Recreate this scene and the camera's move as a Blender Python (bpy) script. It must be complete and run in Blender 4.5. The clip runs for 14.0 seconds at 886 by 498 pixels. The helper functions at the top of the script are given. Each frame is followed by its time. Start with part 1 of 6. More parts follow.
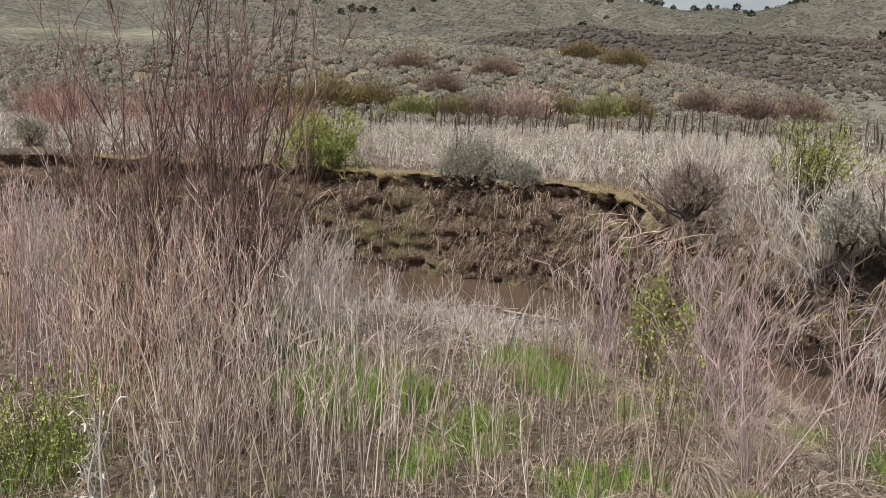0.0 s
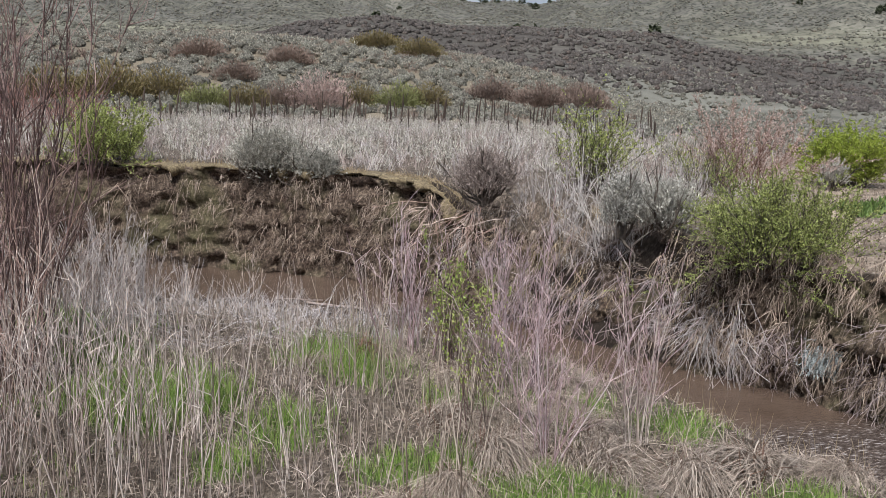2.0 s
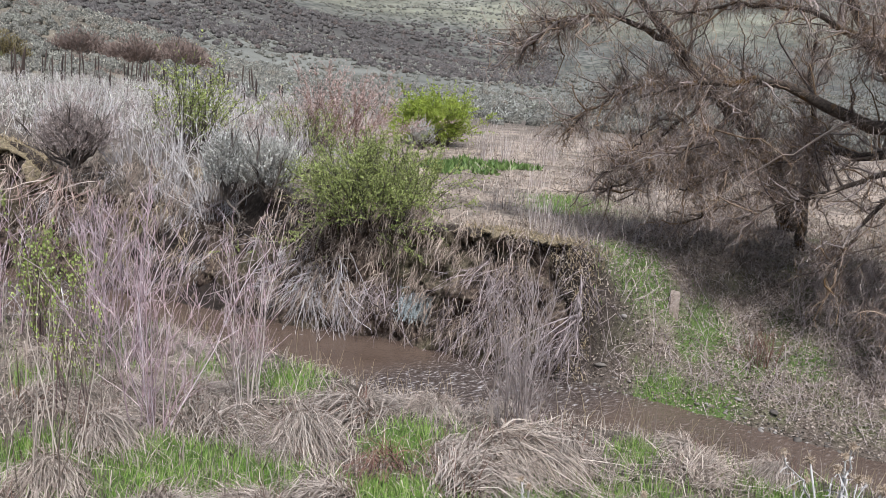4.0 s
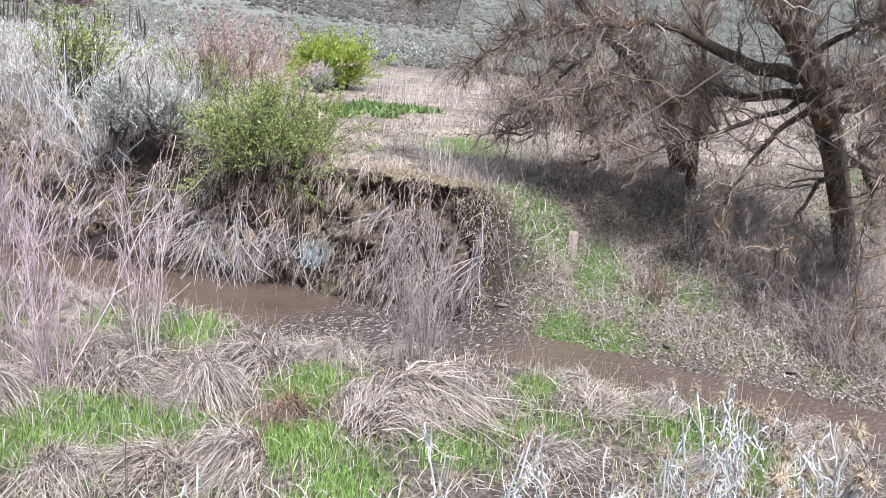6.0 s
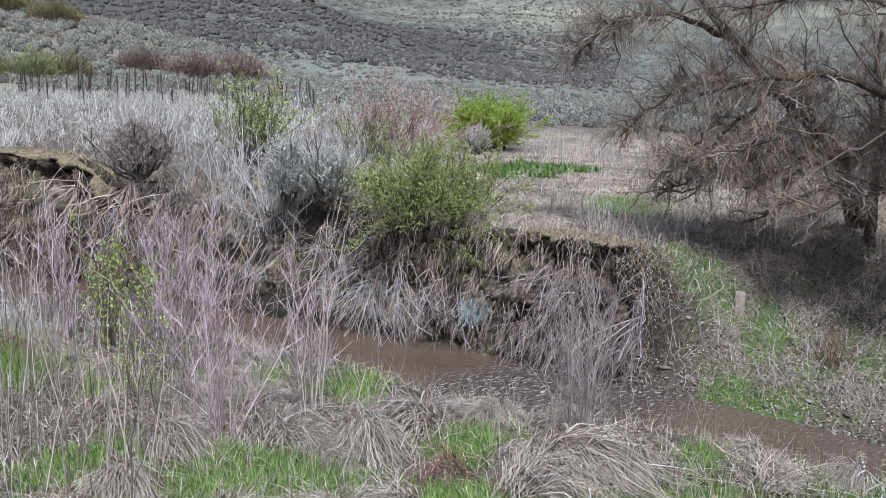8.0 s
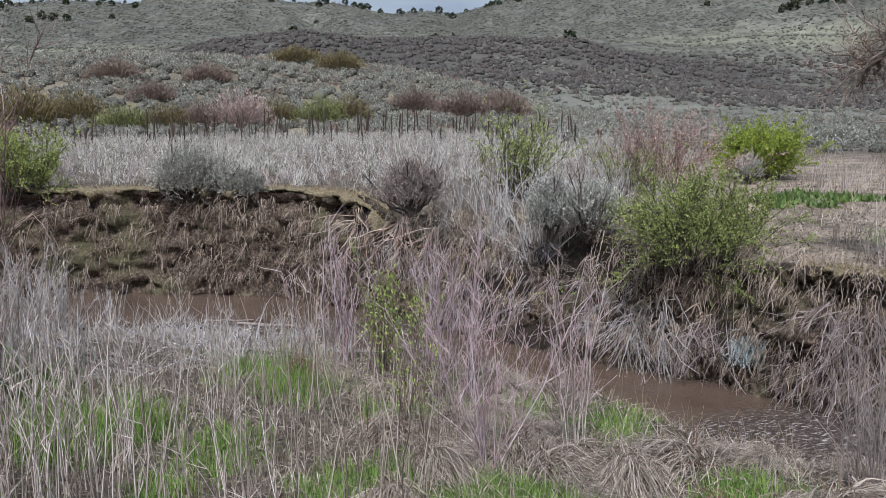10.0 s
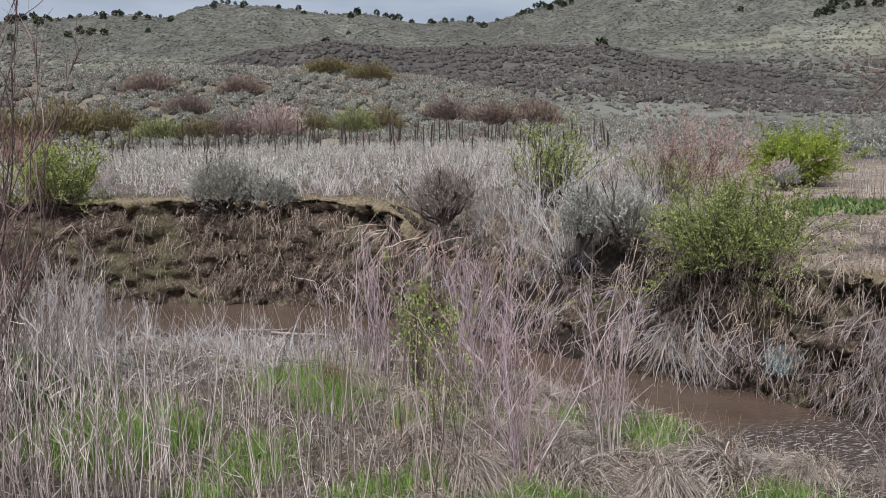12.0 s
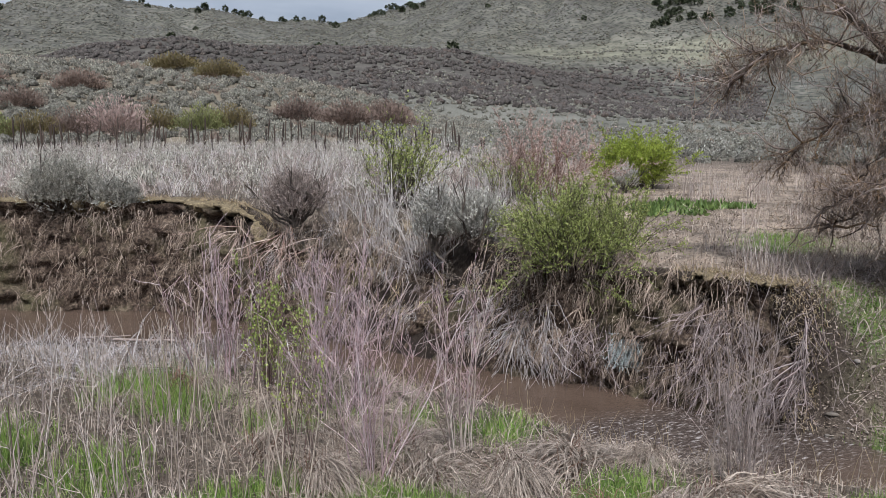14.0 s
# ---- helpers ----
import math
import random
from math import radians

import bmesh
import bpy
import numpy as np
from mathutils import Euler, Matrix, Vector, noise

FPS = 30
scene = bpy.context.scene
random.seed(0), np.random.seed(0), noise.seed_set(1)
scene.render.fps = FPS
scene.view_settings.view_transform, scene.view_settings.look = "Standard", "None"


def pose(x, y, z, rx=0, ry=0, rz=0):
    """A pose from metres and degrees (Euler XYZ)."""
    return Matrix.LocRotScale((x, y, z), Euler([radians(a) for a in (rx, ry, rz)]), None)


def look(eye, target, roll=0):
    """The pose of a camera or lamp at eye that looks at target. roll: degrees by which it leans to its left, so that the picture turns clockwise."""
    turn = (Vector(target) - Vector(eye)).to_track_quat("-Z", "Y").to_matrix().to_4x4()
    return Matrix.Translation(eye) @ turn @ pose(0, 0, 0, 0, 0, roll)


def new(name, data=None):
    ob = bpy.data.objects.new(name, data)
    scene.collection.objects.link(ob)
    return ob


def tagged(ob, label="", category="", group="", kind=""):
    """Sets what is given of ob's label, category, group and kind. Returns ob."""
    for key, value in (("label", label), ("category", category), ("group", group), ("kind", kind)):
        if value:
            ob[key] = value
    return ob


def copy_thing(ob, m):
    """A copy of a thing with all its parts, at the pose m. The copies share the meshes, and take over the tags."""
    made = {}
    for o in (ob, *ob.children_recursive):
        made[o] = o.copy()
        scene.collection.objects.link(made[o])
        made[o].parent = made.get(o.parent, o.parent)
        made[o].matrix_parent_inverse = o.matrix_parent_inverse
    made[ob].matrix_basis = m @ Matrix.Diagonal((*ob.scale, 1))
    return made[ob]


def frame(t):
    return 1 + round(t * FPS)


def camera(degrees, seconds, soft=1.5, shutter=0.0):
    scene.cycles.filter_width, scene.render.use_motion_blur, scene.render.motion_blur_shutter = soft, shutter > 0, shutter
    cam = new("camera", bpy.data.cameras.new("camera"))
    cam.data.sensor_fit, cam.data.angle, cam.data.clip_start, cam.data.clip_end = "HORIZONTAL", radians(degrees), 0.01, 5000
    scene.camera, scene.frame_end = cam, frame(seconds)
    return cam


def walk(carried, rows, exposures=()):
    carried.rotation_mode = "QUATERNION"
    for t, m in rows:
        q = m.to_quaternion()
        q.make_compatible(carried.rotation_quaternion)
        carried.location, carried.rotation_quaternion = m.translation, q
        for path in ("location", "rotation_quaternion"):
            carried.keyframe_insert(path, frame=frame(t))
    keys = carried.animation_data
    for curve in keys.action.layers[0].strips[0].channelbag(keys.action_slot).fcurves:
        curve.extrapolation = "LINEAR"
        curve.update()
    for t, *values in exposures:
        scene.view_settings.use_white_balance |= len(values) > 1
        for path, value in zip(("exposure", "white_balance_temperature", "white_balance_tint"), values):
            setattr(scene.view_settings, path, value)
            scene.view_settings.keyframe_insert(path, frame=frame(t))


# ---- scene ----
cam = camera(53.04, 14.0, soft=0.45)
EYE, ARM = 1.6, 0.112
# seconds, stops, kelvin and tint: the camera opens up while it looks at the shaded slope under the tree
EXPOSURES = [(0.0, 0.34, 6850, 9), (1.5, 0.36, 6300, 11), (3.0, 0.42, 5850, 13), (4.2, 0.66, 5750, 12), (6.3, 1.22, 5550, 11), (7.0, 0.78, 5550, 11), (7.5, 0.7, 5500, 10), (8.5, 0.4, 5250, 9), (9.2, 0.28, 5400, 9), (11.3, 0.22, 5900, 12), (14.0, 0.25, 5900, 12)]
# seconds, yaw, pitch, roll of a camera held at arm's length and panned
TURNS = [
    (0, 0.58, -9.68, -2.15),
    (0.5, -5.53, -9.80, -1.74),
    (1, -8.59, -9.70, -1.77),
    (1.5, -11.72, -9.75, -2.08),
    (2, -12.24, -9.87, -1.96),
    (2.5, -17.69, -9.86, -2.40),
    (3, -27.50, -10.03, -3.30),
    (3.5, -34.58, -10.04, -3.93),
    (4, -37.61, -11.10, -4.18),
    (4.2, -38.94, -11.43, -4.44),
    (6.3, -44.35, -14.30, -4.40),
    (6.5, -43.71, -14.01, -4.11),
    (7, -43.02, -13.41, -3.90),
    (7.5, -40.40, -12.35, -3.17),
    (8, -33.76, -10.98, -2.22),
    (8.5, -22.65, -10.06, -0.54),
    (9, -17.40, -9.69, 0.22),
    (11.5, -16.23, -8.58, 0.49),
    (12, -14.70, -8.53, 0.95),
    (12.5, -14.29, -8.41, 1.07),
    (13, -17.70, -8.47, 0.67),
    (13.5, -22.10, -8.33, -0.03),
    (14, -24.21, -8.54, -0.05),
]


def held(yaw, pitch, roll):
    a = radians(yaw)
    return pose(-ARM * math.sin(a), ARM * math.cos(a) - ARM, EYE, 90 + pitch, 0, yaw) @ pose(0, 0, 0, 0, 0, -roll)


walk(cam, [(t, held(*turn)) for t, *turn in TURNS], exposures=EXPOSURES)

# ---------------------------------------------------------------- sky and sun, a bright overcast day
world = bpy.data.worlds.new("world")
scene.world = world
world.use_nodes = True
wn, wl = world.node_tree.nodes, world.node_tree.links
wn.clear()
sky = wn.new("ShaderNodeTexSky")
sky.sky_type, sky.sun_disc = "NISHITA", False
sky.sun_elevation, sky.sun_rotation = radians(56), radians(205)
blue = wn.new("ShaderNodeBackground")
blue.inputs["Strength"].default_value = 0.1
wl.new(sky.outputs["Color"], blue.inputs["Color"])
coord = wn.new("ShaderNodeTexCoord")
stretch = wn.new("ShaderNodeMapping")
stretch.inputs["Scale"].default_value = (2.2, 2.2, 9.0)
wl.new(coord.outputs["Generated"], stretch.inputs["Vector"])
puff = wn.new("ShaderNodeTexNoise")
puff.inputs["Scale"].default_value, puff.inputs["Detail"].default_value = 1.6, 6.0
wl.new(stretch.outputs["Vector"], puff.inputs["Vector"])
tone = wn.new("ShaderNodeValToRGB")
tone.color_ramp.elements[0].position, tone.color_ramp.elements[0].color = 0.36, (0.56, 0.62, 0.73, 1)
tone.color_ramp.elements[1].position, tone.color_ramp.elements[1].color = 0.64, (1.08, 1.11, 1.17, 1)
wl.new(puff.outputs["Fac"], tone.inputs["Fac"])
cloud = wn.new("ShaderNodeBackground")
cloud.inputs["Strength"].default_value = 0.42
wl.new(tone.outputs["Color"], cloud.inputs["Color"])
cover = wn.new("ShaderNodeMixShader")
cover.inputs["Fac"].default_value = 0.85
wl.new(blue.outputs["Background"], cover.inputs[1])
wl.new(cloud.outputs["Background"], cover.inputs[2])
wout = wn.new("ShaderNodeOutputWorld")
wl.new(cover.outputs["Shader"], wout.inputs["Surface"])

sun = new("sun", bpy.data.lights.new("sun", "SUN"))
sun.data.energy, sun.data.angle, sun.data.color = 3.9, radians(14), (1.0, 0.96, 0.9)
sun.matrix_world = look((0, 0, 60), (math.sin(radians(25)) * 40.5, math.cos(radians(25)) * 40.5, 0))


# ---------------------------------------------------------------- materials
def shader(name, rough=0.85):
    m = bpy.data.materials.new(name)
    m.use_nodes = True
    b = m.node_tree.nodes["Principled BSDF"]
    b.inputs["Roughness"].default_value = rough
    b.inputs["Specular IOR Level"].default_value = 0.25
    return m, m.node_tree.nodes, m.node_tree.links, b


def noise_at(n, l, scale, detail=4.0, coords=None, rough=0.6):
    t = n.new("ShaderNodeTexNoise")
    t.inputs["Scale"].default_value, t.inputs["Detail"].default_value, t.inputs["Roughness"].default_value = scale, detail, rough
    if coords is None:
        coords = n.new("ShaderNodeTexCoord").outputs["Object"]
    l.new(coords, t.inputs["Vector"])
    return t.outputs["Fac"]


def ramp(n, l, fac, stops):
    r = n.new("ShaderNodeValToRGB")
    while len(r.color_ramp.elements) < len(stops):
        r.color_ramp.elements.new(0.5)
    for e, (at, c) in zip(r.color_ramp.elements, stops):
        e.position, e.color = at, (*c, 1)
    l.new(fac, r.inputs["Fac"])
    return r.outputs["Color"]


def blend(n, l, fac, a, b, how="MIX"):
    m = n.new("ShaderNodeMix")
    m.data_type, m.blend_type = "RGBA", how
    for k, v in ((0, fac), (6, a), (7, b)):
        if isinstance(v, (int, float)):
            m.inputs[k].default_value = v
        elif isinstance(v, tuple):
            m.inputs[k].default_value = (*v, 1)
        else:
            l.new(v, m.inputs[k])
    return m.outputs[2]


def plant_mat(name, colours, rough=0.8, scale=3.0, whole=0.35):
    """Stems, blades and leaves: each piece its own shade, patches through the plant, and each plant its own tone."""
    m, n, l, b = shader(name, rough)
    own = n.new("ShaderNodeObjectInfo").outputs["Random"]
    both, part_of = n.new("ShaderNodeMath"), n.new("ShaderNodeMath")
    both.operation, part_of.operation = "ADD", "FRACT"
    l.new(n.new("ShaderNodeNewGeometry").outputs["Random Per Island"], both.inputs[0])
    l.new(own, both.inputs[1])
    l.new(both.outputs[0], part_of.inputs[0])
    c = ramp(n, l, part_of.outputs[0], [(k / (len(colours) - 1), col) for k, col in enumerate(colours)])
    patch = noise_at(n, l, scale, 3.0)
    c = blend(n, l, 0.55, c, ramp(n, l, patch, [(0.3, (0.55, 0.55, 0.55)), (0.7, (1.35, 1.32, 1.28))]), "MULTIPLY")
    c = blend(n, l, whole, c, ramp(n, l, own, [(0.0, (0.75, 0.76, 0.78)), (1.0, (1.25, 1.22, 1.15))]), "MULTIPLY")
    l.new(c, b.inputs["Base Color"])
    return m


def bark_mat(name, dark, light, lichen=None):
    m, n, l, b = shader(name, 0.9)
    tc = n.new("ShaderNodeTexCoord").outputs["Object"]
    f = noise_at(n, l, 22, 8, tc, 0.7)
    c = ramp(n, l, f, [(0.35, dark), (0.65, light)])
    if lichen:
        c = blend(n, l, ramp(n, l, noise_at(n, l, 3.2, 6, tc), [(0.56, (0, 0, 0)), (0.68, (0.8, 0.8, 0.8))]), c, lichen)
    l.new(c, b.inputs["Base Color"])
    bump = n.new("ShaderNodeBump")
    bump.inputs["Strength"].default_value, bump.inputs["Distance"].default_value = 0.8, 0.02
    l.new(f, bump.inputs["Height"])
    l.new(bump.outputs["Normal"], b.inputs["Normal"])
    return m


def ground_mat():
    m, n, l, b = shader("ground", 0.95)
    tc = n.new("ShaderNodeTexCoord").outputs["Object"]

    def mask(name):
        a = n.new("ShaderNodeAttribute")
        a.attribute_name = name
        return a.outputs["Fac"]

    fine, mid, wide = noise_at(n, l, 14, 8, tc, 0.75), noise_at(n, l, 1.8, 6, tc), noise_at(n, l, 0.05, 5, tc)
    # thatch colour, its dark tones deepened to paint in shade between the stems
    thatch = ramp(n, l, fine, [(0.35, (0.024, 0.018, 0.014)), (0.5, (0.11, 0.087, 0.067)), (0.68, (0.34, 0.285, 0.225))])
    thatch = blend(n, l, ramp(n, l, mid, [(0.4, (0, 0, 0)), (0.75, (0.8, 0.8, 0.8))]), thatch, (0.07, 0.056, 0.043))
    # soil colour, darkened further to hold the shade of the undercut
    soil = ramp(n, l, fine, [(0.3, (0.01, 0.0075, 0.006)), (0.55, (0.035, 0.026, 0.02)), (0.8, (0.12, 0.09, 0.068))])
    green = ramp(n, l, fine, [(0.3, (0.04, 0.07, 0.015)), (0.6, (0.1, 0.18, 0.03)), (0.8, (0.2, 0.2, 0.08))])
    sand = ramp(n, l, fine, [(0.32, (0.2, 0.152, 0.112)), (0.5, (0.42, 0.335, 0.255)), (0.7, (0.56, 0.47, 0.37))])
    sand = blend(n, l, ramp(n, l, mid, [(0.42, (0, 0, 0)), (0.62, (0.8, 0.8, 0.8))]), sand, thatch)
    litter = ramp(n, l, noise_at(n, l, 24, 8, tc, 0.8), [(0.38, (0.05, 0.037, 0.028)), (0.5, (0.165, 0.128, 0.1)), (0.62, (0.35, 0.29, 0.235))])
    moss = ramp(n, l, fine, [(0.3, (0.045, 0.055, 0.018)), (0.7, (0.16, 0.195, 0.06))])
    litter = blend(n, l, ramp(n, l, noise_at(n, l, 1.1, 5, tc, 0.65), [(0.46, (0, 0, 0)), (0.6, (0.75, 0.75, 0.75))]), litter, moss)
    # hillsides: dry grass and pale soil, dotted with low brush
    bush = n.new("ShaderNodeTexVoronoi")
    bush.inputs["Scale"].default_value, bush.inputs["Randomness"].default_value = 0.45, 1.0
    l.new(tc, bush.inputs["Vector"])
    dots = ramp(n, l, bush.outputs["Distance"], [(0.28, (1, 1, 1)), (0.55, (0, 0, 0))])
    grass = ramp(n, l, mid, [(0.3, (0.088, 0.084, 0.066)), (0.7, (0.155, 0.148, 0.118))])
    grass = blend(n, l, ramp(n, l, wide, [(0.4, (0, 0, 0)), (0.62, (1, 1, 1))]), grass, (0.12, 0.114, 0.098))
    hill = blend(n, l, dots, grass, ramp(n, l, noise_at(n, l, 0.35, 3, tc), [(0.3, (0.032, 0.034, 0.027)), (0.7, (0.075, 0.078, 0.062))]))
    hill = blend(n, l, mask("near_hill"), hill, ramp(n, l, fine, [(0.3, (0.1, 0.085, 0.06)), (0.7, (0.24, 0.205, 0.15))]))
    hill = blend(n, l, mask("valley"), hill, ramp(n, l, fine, [(0.3, (0.1, 0.1, 0.082)), (0.7, (0.19, 0.185, 0.155))]))
    hill = blend(n, l, mask("brush"), hill, ramp(n, l, mid, [(0.3, (0.045, 0.04, 0.034)), (0.7, (0.09, 0.08, 0.07))]))
    hill = blend(n, l, mask("pale"), hill, ramp(n, l, mid, [(0.3, (0.15, 0.15, 0.105)), (0.7, (0.25, 0.24, 0.17))]))
    # blotches for brush texture and for gully shading, painted into the hill colour
    for size, low, high in ((0.11, 0.68, 1.36), (0.017, 0.8, 1.22)):
        hill = blend(n, l, 1.0, hill, ramp(n, l, noise_at(n, l, size, 6, tc, 0.65), [(0.35, (low, low, low)), (0.65, (high, high, high))]), "MULTIPLY")
    c = thatch
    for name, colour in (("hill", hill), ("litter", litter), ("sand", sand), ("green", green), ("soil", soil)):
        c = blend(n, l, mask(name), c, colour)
    l.new(c, b.inputs["Base Color"])
    bump = n.new("ShaderNodeBump")
    bump.inputs["Strength"].default_value, bump.inputs["Distance"].default_value = 0.7, 0.05
    l.new(fine, bump.inputs["Height"])
    l.new(bump.outputs["Normal"], b.inputs["Normal"])
    return m


def water_mat():
    m, n, l, b = shader("muddy_water", 0.06)
    b.inputs["Specular IOR Level"].default_value = 0.36
    b.inputs["IOR"].default_value = 1.33
    tc = n.new("ShaderNodeTexCoord").outputs["Object"]
    still = ramp(n, l, noise_at(n, l, 0.9, 4, tc), [(0.3, (0.082, 0.056, 0.04)), (0.7, (0.125, 0.088, 0.066))])
    shallow = n.new("ShaderNodeAttribute")
    shallow.attribute_name = "riffle"
    flat = n.new("ShaderNodeMapping")
    flat.inputs["Rotation"].default_value, flat.inputs["Scale"].default_value = (0, 0, radians(-35)), (0.55, 1.5, 1)
    l.new(tc, flat.inputs["Vector"])
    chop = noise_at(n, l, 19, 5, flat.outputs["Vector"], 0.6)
    # riffle: pale sky glints and the bank's dark reflection are painted into the colour
    painted_glints = ramp(n, l, chop, [(0.42, (0.055, 0.041, 0.034)), (0.57, (0.12, 0.096, 0.083)), (0.67, (0.5, 0.47, 0.455))])
    l.new(blend(n, l, shallow.outputs["Fac"], still, painted_glints), b.inputs["Base Color"])
    bump = n.new("ShaderNodeBump")
    bump.inputs["Distance"].default_value = 0.03
    deep = n.new("ShaderNodeMath")
    deep.operation = "MULTIPLY_ADD"
    deep.inputs[1].default_value, deep.inputs[2].default_value = 0.7, 0.22
    l.new(shallow.outputs["Fac"], deep.inputs[0])
    l.new(deep.outputs[0], bump.inputs["Strength"])
    l.new(chop, bump.inputs["Height"])
    l.new(bump.outputs["Normal"], b.inputs["Normal"])
    return m


def bush_mat(name, dark, mid, light, size=7.0):
    """Dense low bushes: leafy sprays, the shade in their gaps painted dark, each bush its own tone."""
    m, n, l, b = shader(name, 0.9)
    tc = n.new("ShaderNodeTexCoord").outputs["Object"]
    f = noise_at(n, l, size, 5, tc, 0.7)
    # the dark stop is the shade between sprays, put into the colour
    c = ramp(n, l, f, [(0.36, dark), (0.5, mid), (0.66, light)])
    geo = n.new("ShaderNodeNewGeometry").outputs["Random Per Island"]
    c = blend(n, l, 0.6, c, ramp(n, l, geo, [(0.0, (0.6, 0.58, 0.55)), (0.5, (1.0, 1.0, 1.0)), (0.8, (1.25, 1.3, 1.25)), (1.0, (1.1, 0.9, 0.8))]), "MULTIPLY")
    l.new(c, b.inputs["Base Color"])
    bump = n.new("ShaderNodeBump")
    bump.inputs["Strength"].default_value, bump.inputs["Distance"].default_value = 1.0, 0.2
    l.new(f, bump.inputs["Height"])
    l.new(bump.outputs["Normal"], b.inputs["Normal"])
    return m


def bank_mat():
    """The cut bank: dark crumbling soil, root thatch and a little moss."""
    m, n, l, b = shader("cut_bank", 0.95)
    tc = n.new("ShaderNodeTexCoord").outputs["Object"]
    fine, lump, wide = noise_at(n, l, 16, 8, tc, 0.75), noise_at(n, l, 4.5, 6, tc, 0.65), noise_at(n, l, 0.9, 4, tc)
    # near-black stops paint the shade of cavities into soil and thatch
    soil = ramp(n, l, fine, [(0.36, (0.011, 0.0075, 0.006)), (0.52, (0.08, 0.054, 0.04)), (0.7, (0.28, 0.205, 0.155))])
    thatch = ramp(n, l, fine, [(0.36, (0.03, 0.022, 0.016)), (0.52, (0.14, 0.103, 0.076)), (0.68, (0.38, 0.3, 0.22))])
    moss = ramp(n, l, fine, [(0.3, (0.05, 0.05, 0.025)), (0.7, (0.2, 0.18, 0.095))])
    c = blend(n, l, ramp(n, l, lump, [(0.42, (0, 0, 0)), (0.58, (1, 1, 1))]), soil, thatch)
    c = blend(n, l, ramp(n, l, wide, [(0.5, (0, 0, 0)), (0.66, (0.75, 0.75, 0.75))]), c, moss)
    l.new(c, b.inputs["Base Color"])
    bump = n.new("ShaderNodeBump")
    bump.inputs["Strength"].default_value, bump.inputs["Distance"].default_value = 1.0, 0.06
    l.new(fine, bump.inputs["Height"])
    l.new(bump.outputs["Normal"], b.inputs["Normal"])
    return m


BANK = bank_mat()
GROUND, WATER = ground_mat(), water_mat()
WILLOW = plant_mat("willow_stem", [(0.212, 0.159, 0.136), (0.594, 0.509, 0.456), (0.784, 0.71, 0.663), (0.382, 0.302, 0.265), (0.668, 0.578, 0.53)], 0.7)
ROSE = plant_mat("rosy_stem", [(0.2, 0.13, 0.138), (0.58, 0.44, 0.46), (0.36, 0.25, 0.267), (0.73, 0.615, 0.635), (0.48, 0.345, 0.365)], 0.7)
RUSSET = plant_mat("russet_stem", [(0.2, 0.125, 0.105), (0.6, 0.46, 0.385), (0.38, 0.24, 0.2), (0.78, 0.66, 0.575), (0.63, 0.5, 0.425)], 0.65)
DARKSTEM = plant_mat("dark_red_stem", [(0.085, 0.06, 0.056), (0.2, 0.132, 0.122), (0.32, 0.225, 0.2)], 0.6)
LILAC = plant_mat("grey_lilac_twig", [(0.3, 0.265, 0.255), (0.58, 0.54, 0.53), (0.43, 0.39, 0.38), (0.7, 0.665, 0.655)], 0.75)
BLEACHED = plant_mat("bleached_wood", [(0.46, 0.42, 0.39), (0.76, 0.73, 0.71), (0.58, 0.52, 0.48), (0.82, 0.79, 0.77)], 0.8)
STRAW = plant_mat("dry_grass", [(0.09, 0.067, 0.051), (0.37, 0.305, 0.25), (0.57, 0.495, 0.425), (0.17, 0.132, 0.103), (0.43, 0.36, 0.3)], 0.75)
STRAW_GOLD = plant_mat("golden_grass", [(0.34, 0.26, 0.15), (0.5, 0.4, 0.25), (0.44, 0.36, 0.24)], 0.75)
RUST = plant_mat("rusty_stalk", [(0.13, 0.07, 0.05), (0.24, 0.14, 0.1), (0.19, 0.1, 0.08)], 0.75)
BANKSTEM = plant_mat("bank_stem", [(0.06, 0.044, 0.041), (0.31, 0.25, 0.24), (0.54, 0.465, 0.455), (0.14, 0.104, 0.098), (0.4, 0.33, 0.32)], 0.75)
ROOT = plant_mat("root_thatch", [(0.08, 0.058, 0.044), (0.32, 0.245, 0.19), (0.52, 0.425, 0.345), (0.18, 0.135, 0.1)], 0.85)
GRASS = plant_mat("green_grass", [(0.103, 0.178, 0.0322), (0.172, 0.287, 0.0552), (0.31, 0.356, 0.138)], 0.55)
LEAF = plant_mat("shrub_leaf", [(0.15, 0.185, 0.05), (0.29, 0.34, 0.095), (0.43, 0.46, 0.17)], 0.6)
LIME = plant_mat("lime_leaf", [(0.2, 0.27, 0.03), (0.3, 0.38, 0.05), (0.38, 0.43, 0.08)], 0.5)
BROADLEAF = plant_mat("broad_leaf", [(0.065, 0.11, 0.03), (0.12, 0.185, 0.05), (0.19, 0.25, 0.09)], 0.5)
SAGE = plant_mat("sage_leaf", [(0.117, 0.114, 0.0936), (0.39, 0.377, 0.325), (0.624, 0.611, 0.546), (0.26, 0.227, 0.189)], 0.85, 8.0)
SAGE_BLUE = plant_mat("blue_sage_leaf", [(0.21, 0.203, 0.18), (0.43, 0.42, 0.38), (0.58, 0.57, 0.525)], 0.85)
SAGE_FAR = plant_mat("hill_sage", [(0.22, 0.205, 0.165), (0.36, 0.345, 0.28), (0.47, 0.46, 0.385), (0.33, 0.275, 0.22)], 0.9, 0.25)
SAGE_CORE_SHADED = bush_mat("sage_core_shaded", (0.045, 0.042, 0.034), (0.16, 0.152, 0.125), (0.32, 0.31, 0.26))
